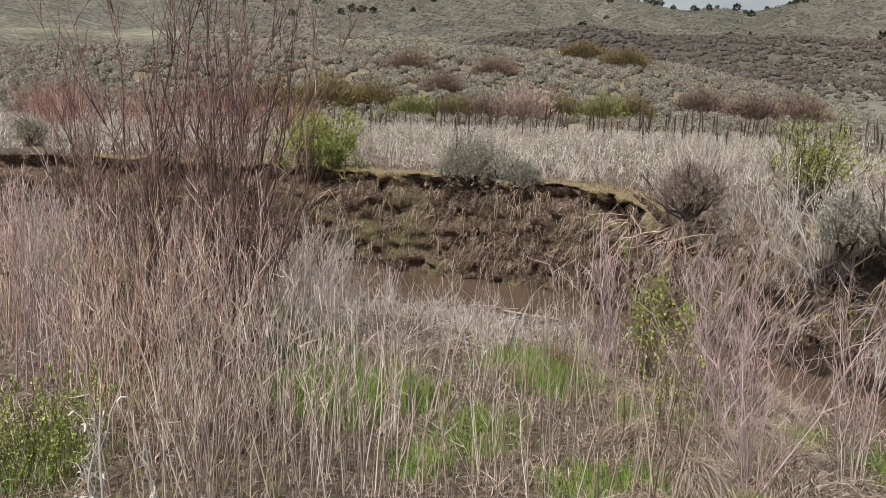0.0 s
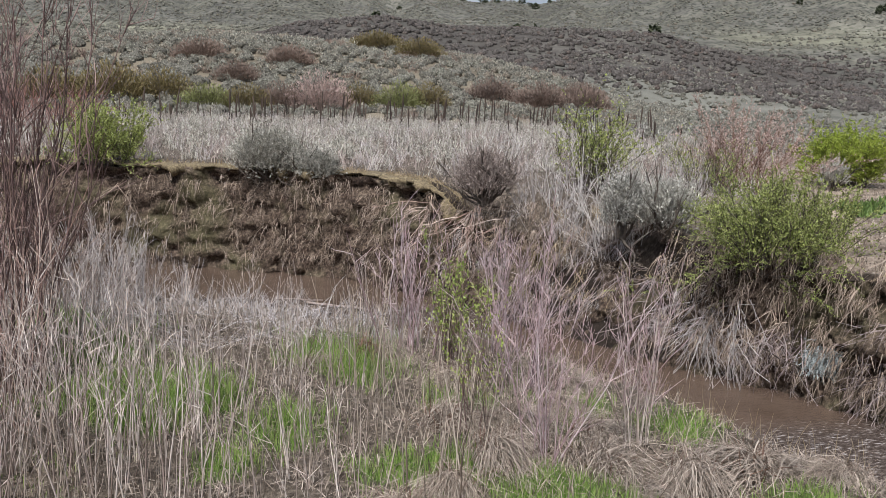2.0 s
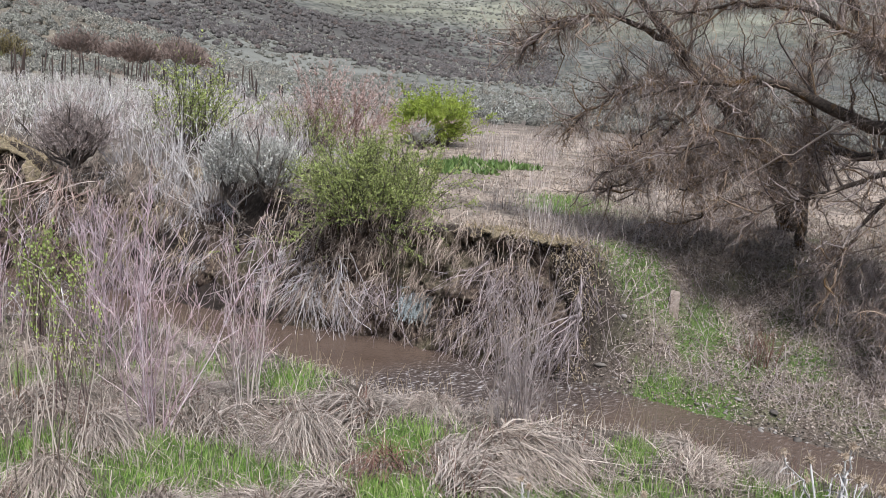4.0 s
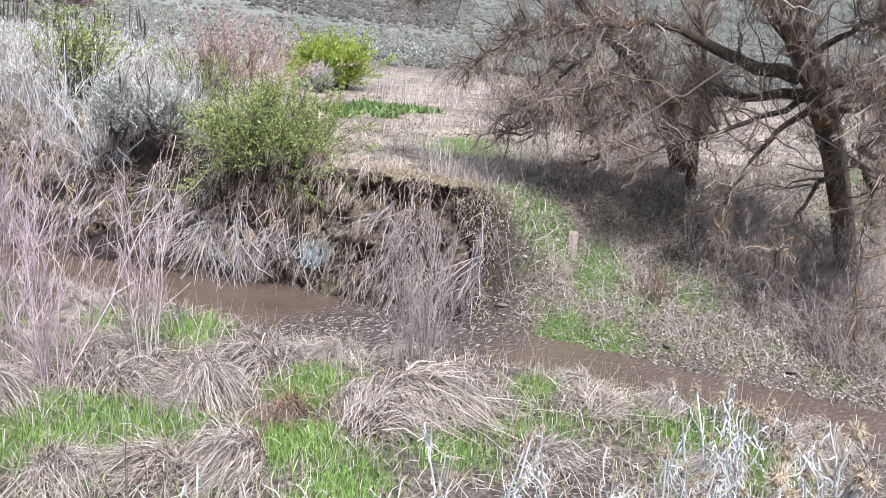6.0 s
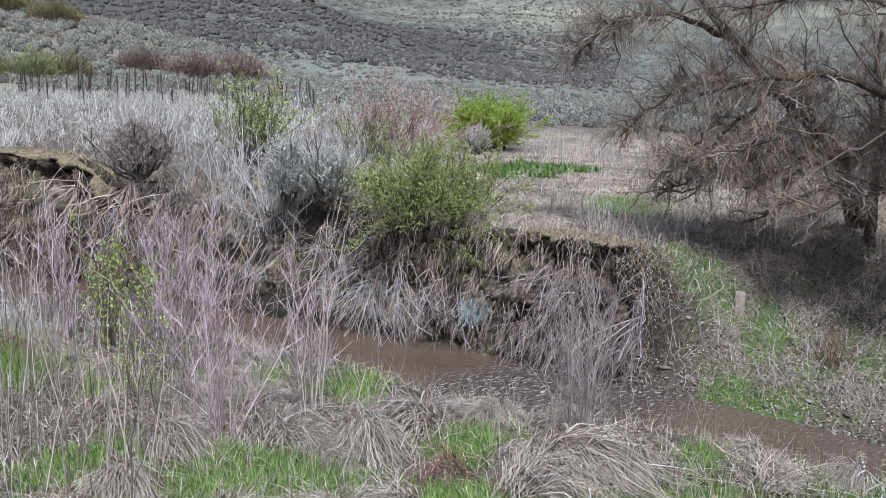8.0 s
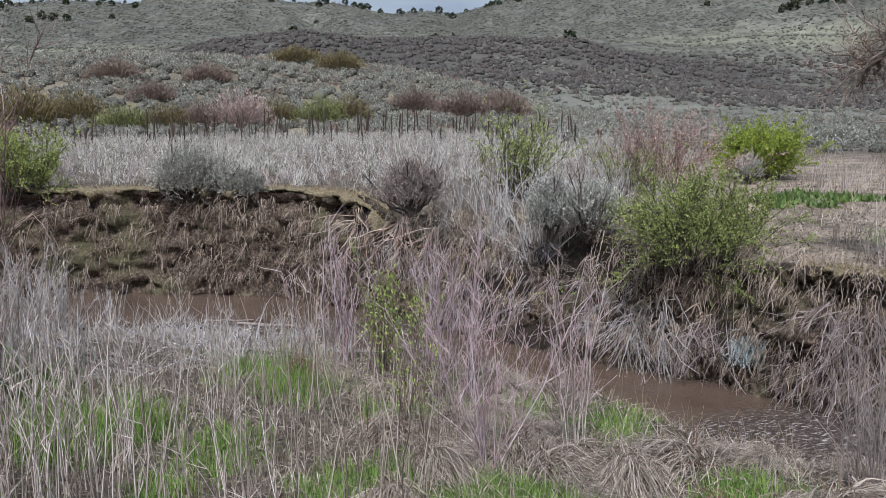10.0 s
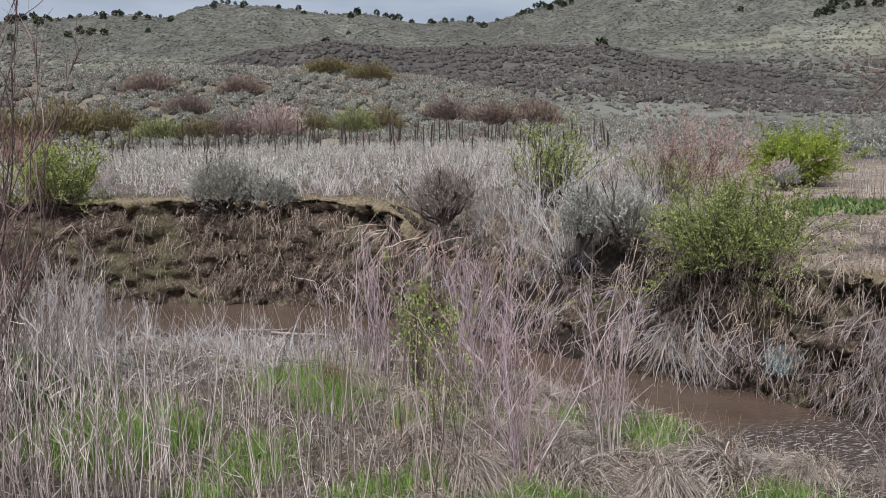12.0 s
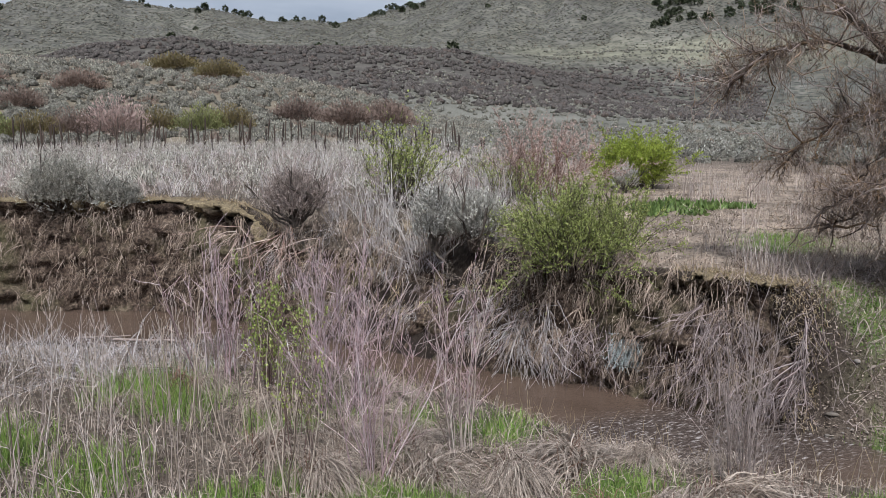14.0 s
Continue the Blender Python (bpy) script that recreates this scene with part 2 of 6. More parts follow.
SAGE_VALLEY = plant_mat("valley_sage", [(0.27, 0.27, 0.245), (0.41, 0.415, 0.375), (0.53, 0.535, 0.49)], 0.9, 0.2)
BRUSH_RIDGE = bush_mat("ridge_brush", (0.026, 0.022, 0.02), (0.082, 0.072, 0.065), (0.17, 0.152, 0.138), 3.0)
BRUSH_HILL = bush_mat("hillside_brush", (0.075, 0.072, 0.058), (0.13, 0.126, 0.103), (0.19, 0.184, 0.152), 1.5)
BRUSH_GREEN = plant_mat("dull_green_brush", [(0.16, 0.16, 0.07), (0.25, 0.27, 0.1), (0.32, 0.33, 0.15)], 0.8)
OLDWOOD = plant_mat("old_stem", [(0.2, 0.16, 0.145), (0.36, 0.3, 0.275), (0.48, 0.41, 0.38)], 0.8)
BRUSH_BROWN = plant_mat("brown_brush", [(0.16, 0.12, 0.1), (0.27, 0.2, 0.165), (0.22, 0.16, 0.13)], 0.85)
BRUSH_OLIVE = plant_mat("olive_brush", [(0.13, 0.11, 0.05), (0.22, 0.18, 0.08), (0.18, 0.14, 0.08)], 0.85)
BRUSH_PINK = plant_mat("pink_brush", [(0.36, 0.26, 0.23), (0.52, 0.4, 0.36), (0.44, 0.33, 0.29)], 0.8)
MULLEIN = plant_mat("dead_stalk", [(0.045, 0.033, 0.028), (0.1, 0.075, 0.06)], 0.9)
JUNIPER = plant_mat("juniper_leaf", [(0.03, 0.04, 0.022), (0.06, 0.075, 0.04), (0.08, 0.085, 0.05)], 0.85, 0.8)
LITTER = plant_mat("leaf_litter", [(0.1, 0.077, 0.058), (0.28, 0.228, 0.182), (0.47, 0.4, 0.335), (0.17, 0.132, 0.1)], 0.8)
HOAR = plant_mat("woolly_stem", [(0.3, 0.285, 0.265), (0.6, 0.58, 0.55), (0.46, 0.437, 0.41)], 0.95)
FLUFF = plant_mat("thistle_fluff", [(0.2, 0.145, 0.095), (0.45, 0.365, 0.27), (0.33, 0.25, 0.17), (0.56, 0.475, 0.37)], 0.95)
TWIG = plant_mat("tree_twig", [(0.075, 0.058, 0.049), (0.23, 0.183, 0.158), (0.42, 0.36, 0.33), (0.27, 0.176, 0.093), (0.14, 0.108, 0.09)], 0.8)
WOOD = bark_mat("dark_wood", (0.05, 0.04, 0.033), (0.17, 0.14, 0.115))
YOUNGLEAF = plant_mat("young_leaf", [(0.17, 0.23, 0.05), (0.29, 0.37, 0.09), (0.42, 0.46, 0.16)], 0.5)
REDSTEM = plant_mat("red_stem", [(0.2, 0.085, 0.072), (0.36, 0.185, 0.155), (0.46, 0.3, 0.26), (0.27, 0.12, 0.1)], 0.7)
SAGE_TEAL = plant_mat("blue_green_sage_leaf", [(0.16, 0.185, 0.185), (0.33, 0.37, 0.375), (0.46, 0.5, 0.5)], 0.85, 8.0)
SAGE_BROWN = plant_mat("brown_sage_twig", [(0.149, 0.121, 0.103), (0.414, 0.351, 0.316), (0.276, 0.218, 0.19), (0.529, 0.46, 0.425)], 0.85, 8.0)
BARK = bark_mat("tree_bark", (0.03, 0.024, 0.019), (0.11, 0.085, 0.065), (0.22, 0.12, 0.035))
POST = bark_mat("weathered_post", (0.22, 0.17, 0.13), (0.4, 0.33, 0.27))
STONE = plant_mat("creek_stone", [(0.1, 0.088, 0.075), (0.2, 0.178, 0.155), (0.36, 0.33, 0.3)], 0.8, 9)
SOD = bark_mat("sod", (0.06, 0.045, 0.03), (0.3, 0.24, 0.14))
# ---------------------------------------------------------------- the lie of the land
FAR_EDGE = np.array([(-60, 27), (-14, 20.6), (-6, 19.3), (-0.5, 18.0), (1.9, 16.9), (3.6, 14.3), (4.8, 12.3), (5.8, 10.65), (6.6, 9.7), (7.1, 8.55),
                     (7.6, 7.4), (8.05, 6.4), (8.4, 5.4), (8.8, 4.2), (9.3, 3.1), (10.6, -1), (14, -12), (25, -45)])
NEAR_EDGE = np.array([(-60, 24), (-14, 17.6), (-6, 16.6), (0, 15.7), (1.65, 14.5), (3, 12.6), (4.1, 10.65), (4.9, 9.2), (5.2, 8.0), (5.8, 6.9),
                      (7.0, 5.5), (7.4, 4.45), (8.1, 3.25), (9.2, -1), (12.3, -12), (23, -45)])
AZ = [-180, -60, -30, -25, -10, -2, 3, 8, 12, 15, 19, 22, 25, 29, 33.5, 38, 42, 50, 60, 75, 180]
HUMP = [0.4, 1.5, 1.6, 1.8, 2.6, 3.05, 2.95, 2.75, 2.4, 2.0, 1.15, 0.15, -0.6, -1.2, -1.4, -1.4, -1.4, -1.4, -1.4, -1.4, 0.4]
RIDGE = [1.5, 1.8, 1.8, 1.9, 2.2, 2.5, 4.1, 4.65, 4.15, 4.15, 4.1, 3.8, 3.85, 2.95, 1.65, 0.9, 0.7, 0.7, 0.7, 0.7, 1.5]
BENCH = [2, 2.6, 2.9, 3.0, 3.3, 3.4, 3.6, 4.0, 4.0, 4.0, 4.0, 4.0, 3.9, 3.8, 3.85, 3.9, 4.0, 4.1, 4.2, 4.2, 2]
SKY_AZ = [-180, -60, -25, -11, -8.6, -6.5, -4.9, -1.75, -0.1, 1.1, 4.3, 7.0, 10.2, 13.2, 15.5, 17.5, 19.8, 20.9, 22.6, 26, 30, 40, 60, 75, 180]
SKYLINE = [3, 5.5, 5.5, 5.65, 5.85, 6.2, 6.2, 6.05, 6.7, 6.95, 6.8, 6.58, 6.3, 5.7, 5.78, 5.68, 6.25, 6.6, 7.0, 8.4, 9.5, 10.5, 10.5, 9, 3]
EYE_Z = 1.6


def smooth(a, b, x):
    u = np.clip((x - a) / (b - a), 0, 1)
    return u * u * (3 - 2 * u)


def beside(line, x, y):
    """Distance from a polyline, positive to its left, and the length along it."""
    best, side, along, gone = np.full(x.shape, 1e9), np.ones(x.shape), np.zeros(x.shape), 0.0
    for (ax, ay), (bx, by) in zip(line[:-1], line[1:]):
        dx, dy = bx - ax, by - ay
        size = math.hypot(dx, dy)
        s = np.clip(((x - ax) * dx + (y - ay) * dy) / size**2, 0, 1)
        d = np.hypot(x - ax - s * dx, y - ay - s * dy)
        near = d < best
        best = np.where(near, d, best)
        side = np.where(near, np.sign(dx * (y - ay) - dy * (x - ax)), side)
        along = np.where(near, gone + s * size, along)
        gone += size
    return best * side, along


def waves(x, y, size, seed=0.0):
    """A cheap smooth unevenness, about -1 to 1."""
    a, b = x / size, y / size
    return (np.sin(2.1 * a + 1.3 * b + seed) + np.sin(-1.2 * a + 2.4 * b + 2.1 * seed + 1) + np.sin(3.7 * a - 2.9 * b + 3.3 * seed)
            + np.sin(4.9 * a + 4.1 * b + 1.7 * seed + 2)) * 0.3


def slumped(x, y):
    """Where the cut bank has slumped into a steep overgrown slope: 0 to 1."""
    return smooth(3.3, 4.4, x) * smooth(6.1, 5.4, x) * smooth(9.2, 10.2, y)


def land(x, y):
    """Height of the ground."""
    x, y = np.asarray(x, float), np.asarray(y, float)
    r, az = np.hypot(x, y), np.degrees(np.arctan2(x, y))
    df, along = beside(FAR_EDGE, x, y)
    dn = -beside(NEAR_EDGE, x, y)[0]
    # the terrace beyond the creek, the bank and the slope under the tree
    top = -0.42 * smooth(19, 34, az) + 0.03 * waves(x, y, 1.7) + 0.012 * waves(x, y, 0.4, 2)
    gentle = smooth(7.75, 6.4, y) * smooth(3, 6, x)
    ragged = df - 0.1
    steep = 0.10 * smooth(-0.1, 0.2, ragged) + 0.32 * smooth(0.1, 0.42, ragged) + 0.58 * smooth(0.28, 0.62, ragged)
    soft = 0.16 * smooth(-0.1, 0.5, df) + 0.84 * smooth(0.2, 5.5, df) ** 0.8
    fallen = slumped(x, y)
    steep = steep * (1 - fallen) + fallen * (0.4 * smooth(-0.1, 0.55, df) + 0.6 * smooth(0.3, 1.9, df))
    bank = steep * (1 - gentle) + soft * gentle
    far = -2.1 + (top + 2.1) * bank + 0.05 * waves(x * 1.4, y * 2.1, 0.5, 7) * np.clip(bank * (1 - bank) * 4, 0, 1)
    # hills
    r_knots = [47.0, 80.0, 115.0, 175.0, 255.0, 300.0, 380.0, 560.0, 820.0, 1500.0, 4000.0]
    hump = EYE_Z + 80 * np.tan(np.radians(np.interp(az, AZ, HUMP)))
    ridge = EYE_Z + 255 * np.tan(np.radians(np.interp(az, AZ, RIDGE)))
    bench = EYE_Z + 380 * np.tan(np.radians(np.interp(az, AZ, BENCH)))
    crest = EYE_Z + 560 * np.tan(np.radians(np.interp(az, SKY_AZ, SKYLINE)))
    base = -0.42 * smooth(19, 34, az)
    dip = np.maximum(base, hump * 0.72)
    z_knots = [base, hump, dip, np.maximum(dip, 0.45 * ridge) * 0.9, ridge, 0.25 * bench + 0.72 * ridge, bench, crest, crest * 0.8, crest * 0.4, base * 0]
    hills = base.copy()
    for ra, rb, za, zb in zip(r_knots[:-1], r_knots[1:], z_knots[:-1], z_knots[1:]):
        u = np.clip((r - ra) / (rb - ra), 0, 1)
        u = u * u * (3 - 2 * u) if rb != 560 else u ** 1.15
        hills = np.where(r >= ra, za + (zb - za) * u, hills)
    rough = np.clip((r - 60) / 300, 0, 1)
    hills = hills + rough * (waves(x, y, 38, 1) * 1.3 + waves(x, y, 14, 4) * 0.45) + np.clip((r - 50) / 30, 0, 1) * 0.15 * waves(x, y, 5, 2)
    hills = hills + np.clip((r - 400) / 120, 0, 1) * np.clip((560 - r) / 120, 0, 1) * 11 * waves(az * 9, r * 0.1, 22, 1)
    far = far + (hills - base) * smooth(44, 52, r) + (base - top) * smooth(25, 46, r)
    # the near flood plain with hummocks, and the bank on which the camera stands
    q = x * math.sin(radians(22)) + y * math.cos(radians(22)) + 0.2 * waves(x, y, 2.2, 6)
    plain = -2.1 + 0.46 * smooth(-0.05, 0.7 + 2.6 * smooth(10.5, 12.8, y) * smooth(3.4, 2.0, x), dn) + 0.05 * waves(x, y, 0.55, 1) + 0.06 * waves(x, y, 1.3, 4)
    near = plain + (0.0 - plain) * smooth(4.4, 0.9, q)
    z = np.where(df > -0.12, far, np.where(dn > -0.12, near, -2.35))
    return np.where((df <= -0.12) & (dn <= -0.12), -2.1 - 0.25 * smooth(0.1, 0.6, np.minimum(-df, -dn)), z)


def ground(x, y):
    return float(land(np.array([x]), np.array([y]))[0])


# ---------------------------------------------------------------- mesh tools
def mesh_of(name, chunks, mats, flat=False):
    """One mesh from chunks of (vertices, faces, material number)."""
    verts = np.concatenate([c[0] for c in chunks]).astype(np.float32)
    corners, sizes, slots, off = [], [], [], 0
    for v, f, k in chunks:
        corners.append((f + off).ravel())
        sizes.append(np.full(len(f), f.shape[1]))
        slots.append(np.full(len(f), k))
        off += len(v)
    corners, sizes, slots = (np.concatenate(a).astype(np.int32) for a in (corners, sizes, slots))
    me = bpy.data.meshes.new(name)
    me.vertices.add(len(verts))
    me.vertices.foreach_set("co", verts.ravel())
    me.loops.add(len(corners))
    me.loops.foreach_set("vertex_index", corners)
    me.polygons.add(len(sizes))
    me.polygons.foreach_set("loop_start", np.concatenate([[0], np.cumsum(sizes)[:-1]]).astype(np.int32))
    me.polygons.foreach_set("material_index", slots)
    me.polygons.foreach_set("use_smooth", np.full(len(sizes), not flat))
    for m in mats:
        me.materials.append(m)
    me.update(calc_edges=True)
    return me


def unit(v):
    return v / np.maximum(np.linalg.norm(v, axis=-1, keepdims=True), 1e-9)


def tubes(p, r, sides=3):
    """Tapered round stems along the paths p (n, k, 3) with radii r (n, k)."""
    n, k = p.shape[:2]
    along = unit(np.gradient(p, axis=1))
    whole = unit(p[:, -1] - p[:, 0])
    ref = np.where(np.abs(whole[:, 2:]) > 0.8, [[1.0, 0.2, 0]], [[0.1, 0.2, 1.0]])[:, None]
    a = unit(ref - (ref * along).sum(-1, keepdims=True) * along)
    b = np.cross(along, a)
    t = np.arange(sides) * 2 * np.pi / sides
    ring = p[:, :, None] + r[:, :, None, None] * (np.cos(t)[:, None] * a[:, :, None] + np.sin(t)[:, None] * b[:, :, None])
    i, j, s = np.meshgrid(np.arange(n), np.arange(k - 1), np.arange(sides), indexing="ij")
    u = (s + 1) % sides
    q = np.stack([(i * k + j) * sides + s, (i * k + j) * sides + u, (i * k + j + 1) * sides + u, (i * k + j + 1) * sides + s], -1)
    return ring.reshape(-1, 3), q.reshape(-1, 4)


def blades(p, w, rng):
    """Thin grass blades along the paths p, of half width w (n, k)."""
    n, k = p.shape[:2]
    turn = rng.uniform(0, 2 * np.pi, n)
    side = np.stack([np.cos(turn), np.sin(turn), rng.normal(0, 0.2, n)], -1)[:, None]
    v = np.stack([p - side * w[..., None], p + side * w[..., None]], 2)
    i, j = np.meshgrid(np.arange(n), np.arange(k - 1), indexing="ij")
    a = (i * k + j) * 2
    return v.reshape(-1, 3), np.stack([a, a + 1, a + 3, a + 2], -1).reshape(-1, 4)


def strands(base, way, size, k, droop, wiggle, rng):
    """Paths from the bases along the ways, bent down by droop and uneven by wiggle."""
    base, way, n = np.asarray(base, float), unit(np.asarray(way, float)), len(base)
    size = np.broadcast_to(np.asarray(size, float), (n,))[:, None, None]
    s = np.linspace(0, 1, k)[None, :, None]
    bend = np.cumsum(rng.normal(0, 1, (n, k, 3)), 1) * wiggle / math.sqrt(k)
    droop = np.broadcast_to(np.asarray(droop, float), (n,))[:, None, None]
    return base[:, None] + size * (way[:, None] * s + bend * s - np.array([0, 0, 1.0]) * droop * s * s)


def taper(n, k, r, tip=0.3):
    r = np.broadcast_to(np.asarray(r, float), (n,))[:, None]
    return r * np.linspace(1, tip, k)[None]


def sprouts(p, per, low, high, size, spread, up, k, droop, wiggle, rng):
    """Side shoots from the paths p."""
    n, m = p.shape[:2]
    who = np.repeat(np.arange(n), per)
    u = rng.uniform(low, high, len(who)) * (m - 1)
    i = np.minimum(u.astype(int), m - 2)
    base = p[who, i] + (p[who, i + 1] - p[who, i]) * (u - i)[:, None]
    way = unit(p[who, i + 1] - p[who, i]) + rng.normal(0, spread, (len(who), 3)) + np.array([0, 0, up])
    return strands(base, way, size * rng.uniform(0.5, 1.3, len(who)) * (1.15 - 0.6 * u / (m - 1)), k, droop, wiggle, rng)


def points_on(p, per, low, high, rng):
    n, m = p.shape[:2]
    who = np.repeat(np.arange(n), per)
    u = rng.uniform(low, high, len(who)) * (m - 1)
    i = np.minimum(u.astype(int), m - 2)
    d = p[who, i + 1] - p[who, i]
    return p[who, i] + d * (u - i)[:, None], unit(d)


def leaves(c, way, length, width, rng):
    """Small pointed leaves from the points c along the ways, folded a little."""
    n = len(c)
    way = unit(way)
    side = unit(np.cross(way, rng.normal(0, 1, (n, 3))))
    length = np.broadcast_to(length, (n,)) * rng.uniform(0.6, 1.3, n)
    width = np.broadcast_to(width, (n,)) * rng.uniform(0.7, 1.2, n)
    mid = c + way * (length * 0.45)[:, None]
    v = np.stack([c, mid + side * width[:, None], c + way * length[:, None], mid - side * width[:, None]], 1)
    return v.reshape(-1, 3), np.arange(4 * n).reshape(n, 4)


def fan(n, lean, rng, turn=None):
    """n ways that lean from the upright by about lean (radians)."""
    a = rng.uniform(0, 2 * np.pi, n) if turn is None else turn
    t = np.abs(rng.normal(0, 1, n)) * lean
    return np.stack([np.sin(t) * np.cos(a), np.sin(t) * np.sin(a), np.cos(t)], -1)


def disc(n, r, rng):
    a, d = rng.uniform(0, 2 * np.pi, n), r * np.sqrt(rng.uniform(0, 1, n))
    return np.stack([d * np.cos(a), d * np.sin(a), np.zeros(n)], -1)


def thing(name, place, label, category, group="", kind="", turn=0.0):
    ob = new(name)
    ob.empty_display_size = 0.2
    ob.matrix_basis = pose(*place, 0, 0, turn)
    return tagged(ob, label, category, group, kind)


def part(name, me, parent, label="", kind=""):
    ob = new(name, me)
    ob.parent = parent
    return tagged(ob, label, kind=kind)


def on_land(x, y, lift=0.0):
    return (x, y, ground(x, y) + lift)


def scatter(n, box, keep, rng):
    """n places inside a box (x0, y0, x1, y1) where keep(x, y) holds."""
    got = np.zeros((0, 2))
    while len(got) < n:
        p = rng.uniform((box[0], box[1]), (box[2], box[3]), (4 * n, 2))
        got = np.concatenate([got, p[keep(p[:, 0], p[:, 1])]])
    got = got[:n]
    return np.column_stack([got, land(got[:, 0], got[:, 1])])


# ---------------------------------------------------------------- the ground sheet and the creek
def build_ground():
    r = np.concatenate([[0.05], np.geomspace(0.5, 4, 24), np.geomspace(4, 22, 210)[1:], np.geomspace(22, 100, 60)[1:], np.geomspace(100, 900, 90)[1:], np.geomspace(900, 4400, 14)[1:]])
    az = np.radians(np.concatenate([np.arange(-38, 82, 0.55), np.arange(82, 322, 5.0)]))
    n, m = len(r), len(az)
    rr, aa = np.meshgrid(r, az, indexing="ij")
    x, y = rr * np.sin(aa), rr * np.cos(aa)
    z = land(x.ravel(), y.ravel()).reshape(x.shape)
    i, j = np.meshgrid(np.arange(n - 1), np.arange(m), indexing="ij")
    k = (j + 1) % m
    f = np.stack([i * m + j, (i + 1) * m + j, (i + 1) * m + k, i * m + k], -1).reshape(-1, 4)
    hub = np.arange(m)[None, ::-1]
    me = mesh_of("ground", [(np.stack([x, y, z], -1).reshape(-1, 3), f[:, ::-1], 0), (np.zeros((0, 3)), hub - n * m, 0)], [GROUND])
    X, Y, Z, R = x.ravel(), y.ravel(), z.ravel(), rr.ravel()
    A = np.degrees(aa.ravel())
    df, dn = beside(FAR_EDGE, X, Y)[0], -beside(NEAR_EDGE, X, Y)[0]
    gentle = smooth(7.75, 6.4, Y) * smooth(3, 6, X)
    masks = {
        "hill": smooth(42, 50, R),
        "near_hill": smooth(46, 52, R) * smooth(125, 100, R) * smooth(27, 20, A),
        "valley": smooth(40, 50, R) * smooth(230, 160, R) * smooth(19, 26, A),
        "brush": smooth(150, 200, R) * smooth(345, 300, R) * smooth(-1, 3, A) * smooth(39, 33, A) * np.clip(0.85 + 0.4 * waves(X, Y, 16, 2), 0, 1),
        "litter": np.maximum(gentle * smooth(0.1, 0.45, df) * smooth(22, 17, R), smooth(4.0, 2.6, np.hypot(X - 12.0, Y - 7.6))),
        "pale": smooth(330, 365, R) * smooth(410, 385, R) * (smooth(27, 31, A) * smooth(90, 60, A) + smooth(2, -2, A) * smooth(-40, -20, A)) * (0.7 + 0.3 * waves(X, Y, 30)),
        "sand": smooth(0.5, 1.1, df) * smooth(27, 34, A) * smooth(44, 30, R) * (1 - gentle) * np.clip(0.75 + 0.5 * waves(X, Y, 1.9, 3), 0, 1),
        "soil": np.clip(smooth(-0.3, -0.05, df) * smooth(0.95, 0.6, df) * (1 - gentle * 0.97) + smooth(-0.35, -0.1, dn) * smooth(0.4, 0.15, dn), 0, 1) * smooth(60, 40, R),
        "green": green_amount(X, Y),
    }
    for name, value in masks.items():
        me.attributes.new(name, "FLOAT", "POINT").data.foreach_set("value", np.clip(value, 0, 1).astype(np.float32))
    tagged(new("ground", me), "dry grassy creek bottom, cut bank, terrace and sage hills", "ground", kind="structure")


# patches of fresh grass: x, y, radius
GREEN_PATCHES = [(4.2, 7.8, 0.42), (4.45, 6.0, 0.42), (2.4, 6.5, 0.6), (3.0, 6.0, 0.45), (-1.4, 9.5, 0.7), (-1.1, 8.8, 0.5), (1.0, 10.7, 0.55), (1.2, 9.9, 0.45), (0.3, 8.2, 0.45),
                 (8.45, 6.0, 0.4), (8.75, 5.7, 0.35), (6.2, 4.8, 0.3), (6.75, 3.7, 0.45), (9.95, 5.45, 0.4), (9.4, 5.9, 0.3), (10.5, 10.3, 0.75), (3.9, 5.0, 0.4),
                 (2.2, 8.9, 0.35), (3.4, 8.6, 0.4), (4.7, 4.5, 0.45), (5.5, 4.3, 0.4), (-3.6, 7.2, 0.7), (8.8, 7.3, 0.4), (9.7, 6.65, 0.4), (3.6, 4.4, 0.4), (-0.2, 7.6, 0.35), (1.2, 7.2, 0.4), (8.5, 6.37, 0.3), (6.5, 2.9, 0.6), (8.35, 6.3, 0.45), (8.75, 7.55, 0.4), (9.15, 7.15, 0.4), (9.3, 6.65, 0.35), (11.3, 11.1, 0.7),
                 (-1.75, 11.0, 0.5), (-2.5, 12.3, 0.5), (-0.45, 9.25, 0.4), (3.56, 5.23, 0.4), (2.3, 5.9, 0.5), (1.7, 7.1, 0.4)]


def green_amount(x, y):
    out = np.zeros(np.shape(x))
    for px, py, pr in GREEN_PATCHES:
        d = np.hypot(x - px, y - py) / pr + 0.25 * waves(x, y, 0.3, px)
        out = np.maximum(out, smooth(1.1, 0.45, d) * (0.75 if px > 7.8 and py < 9 else 0.8))
    return out


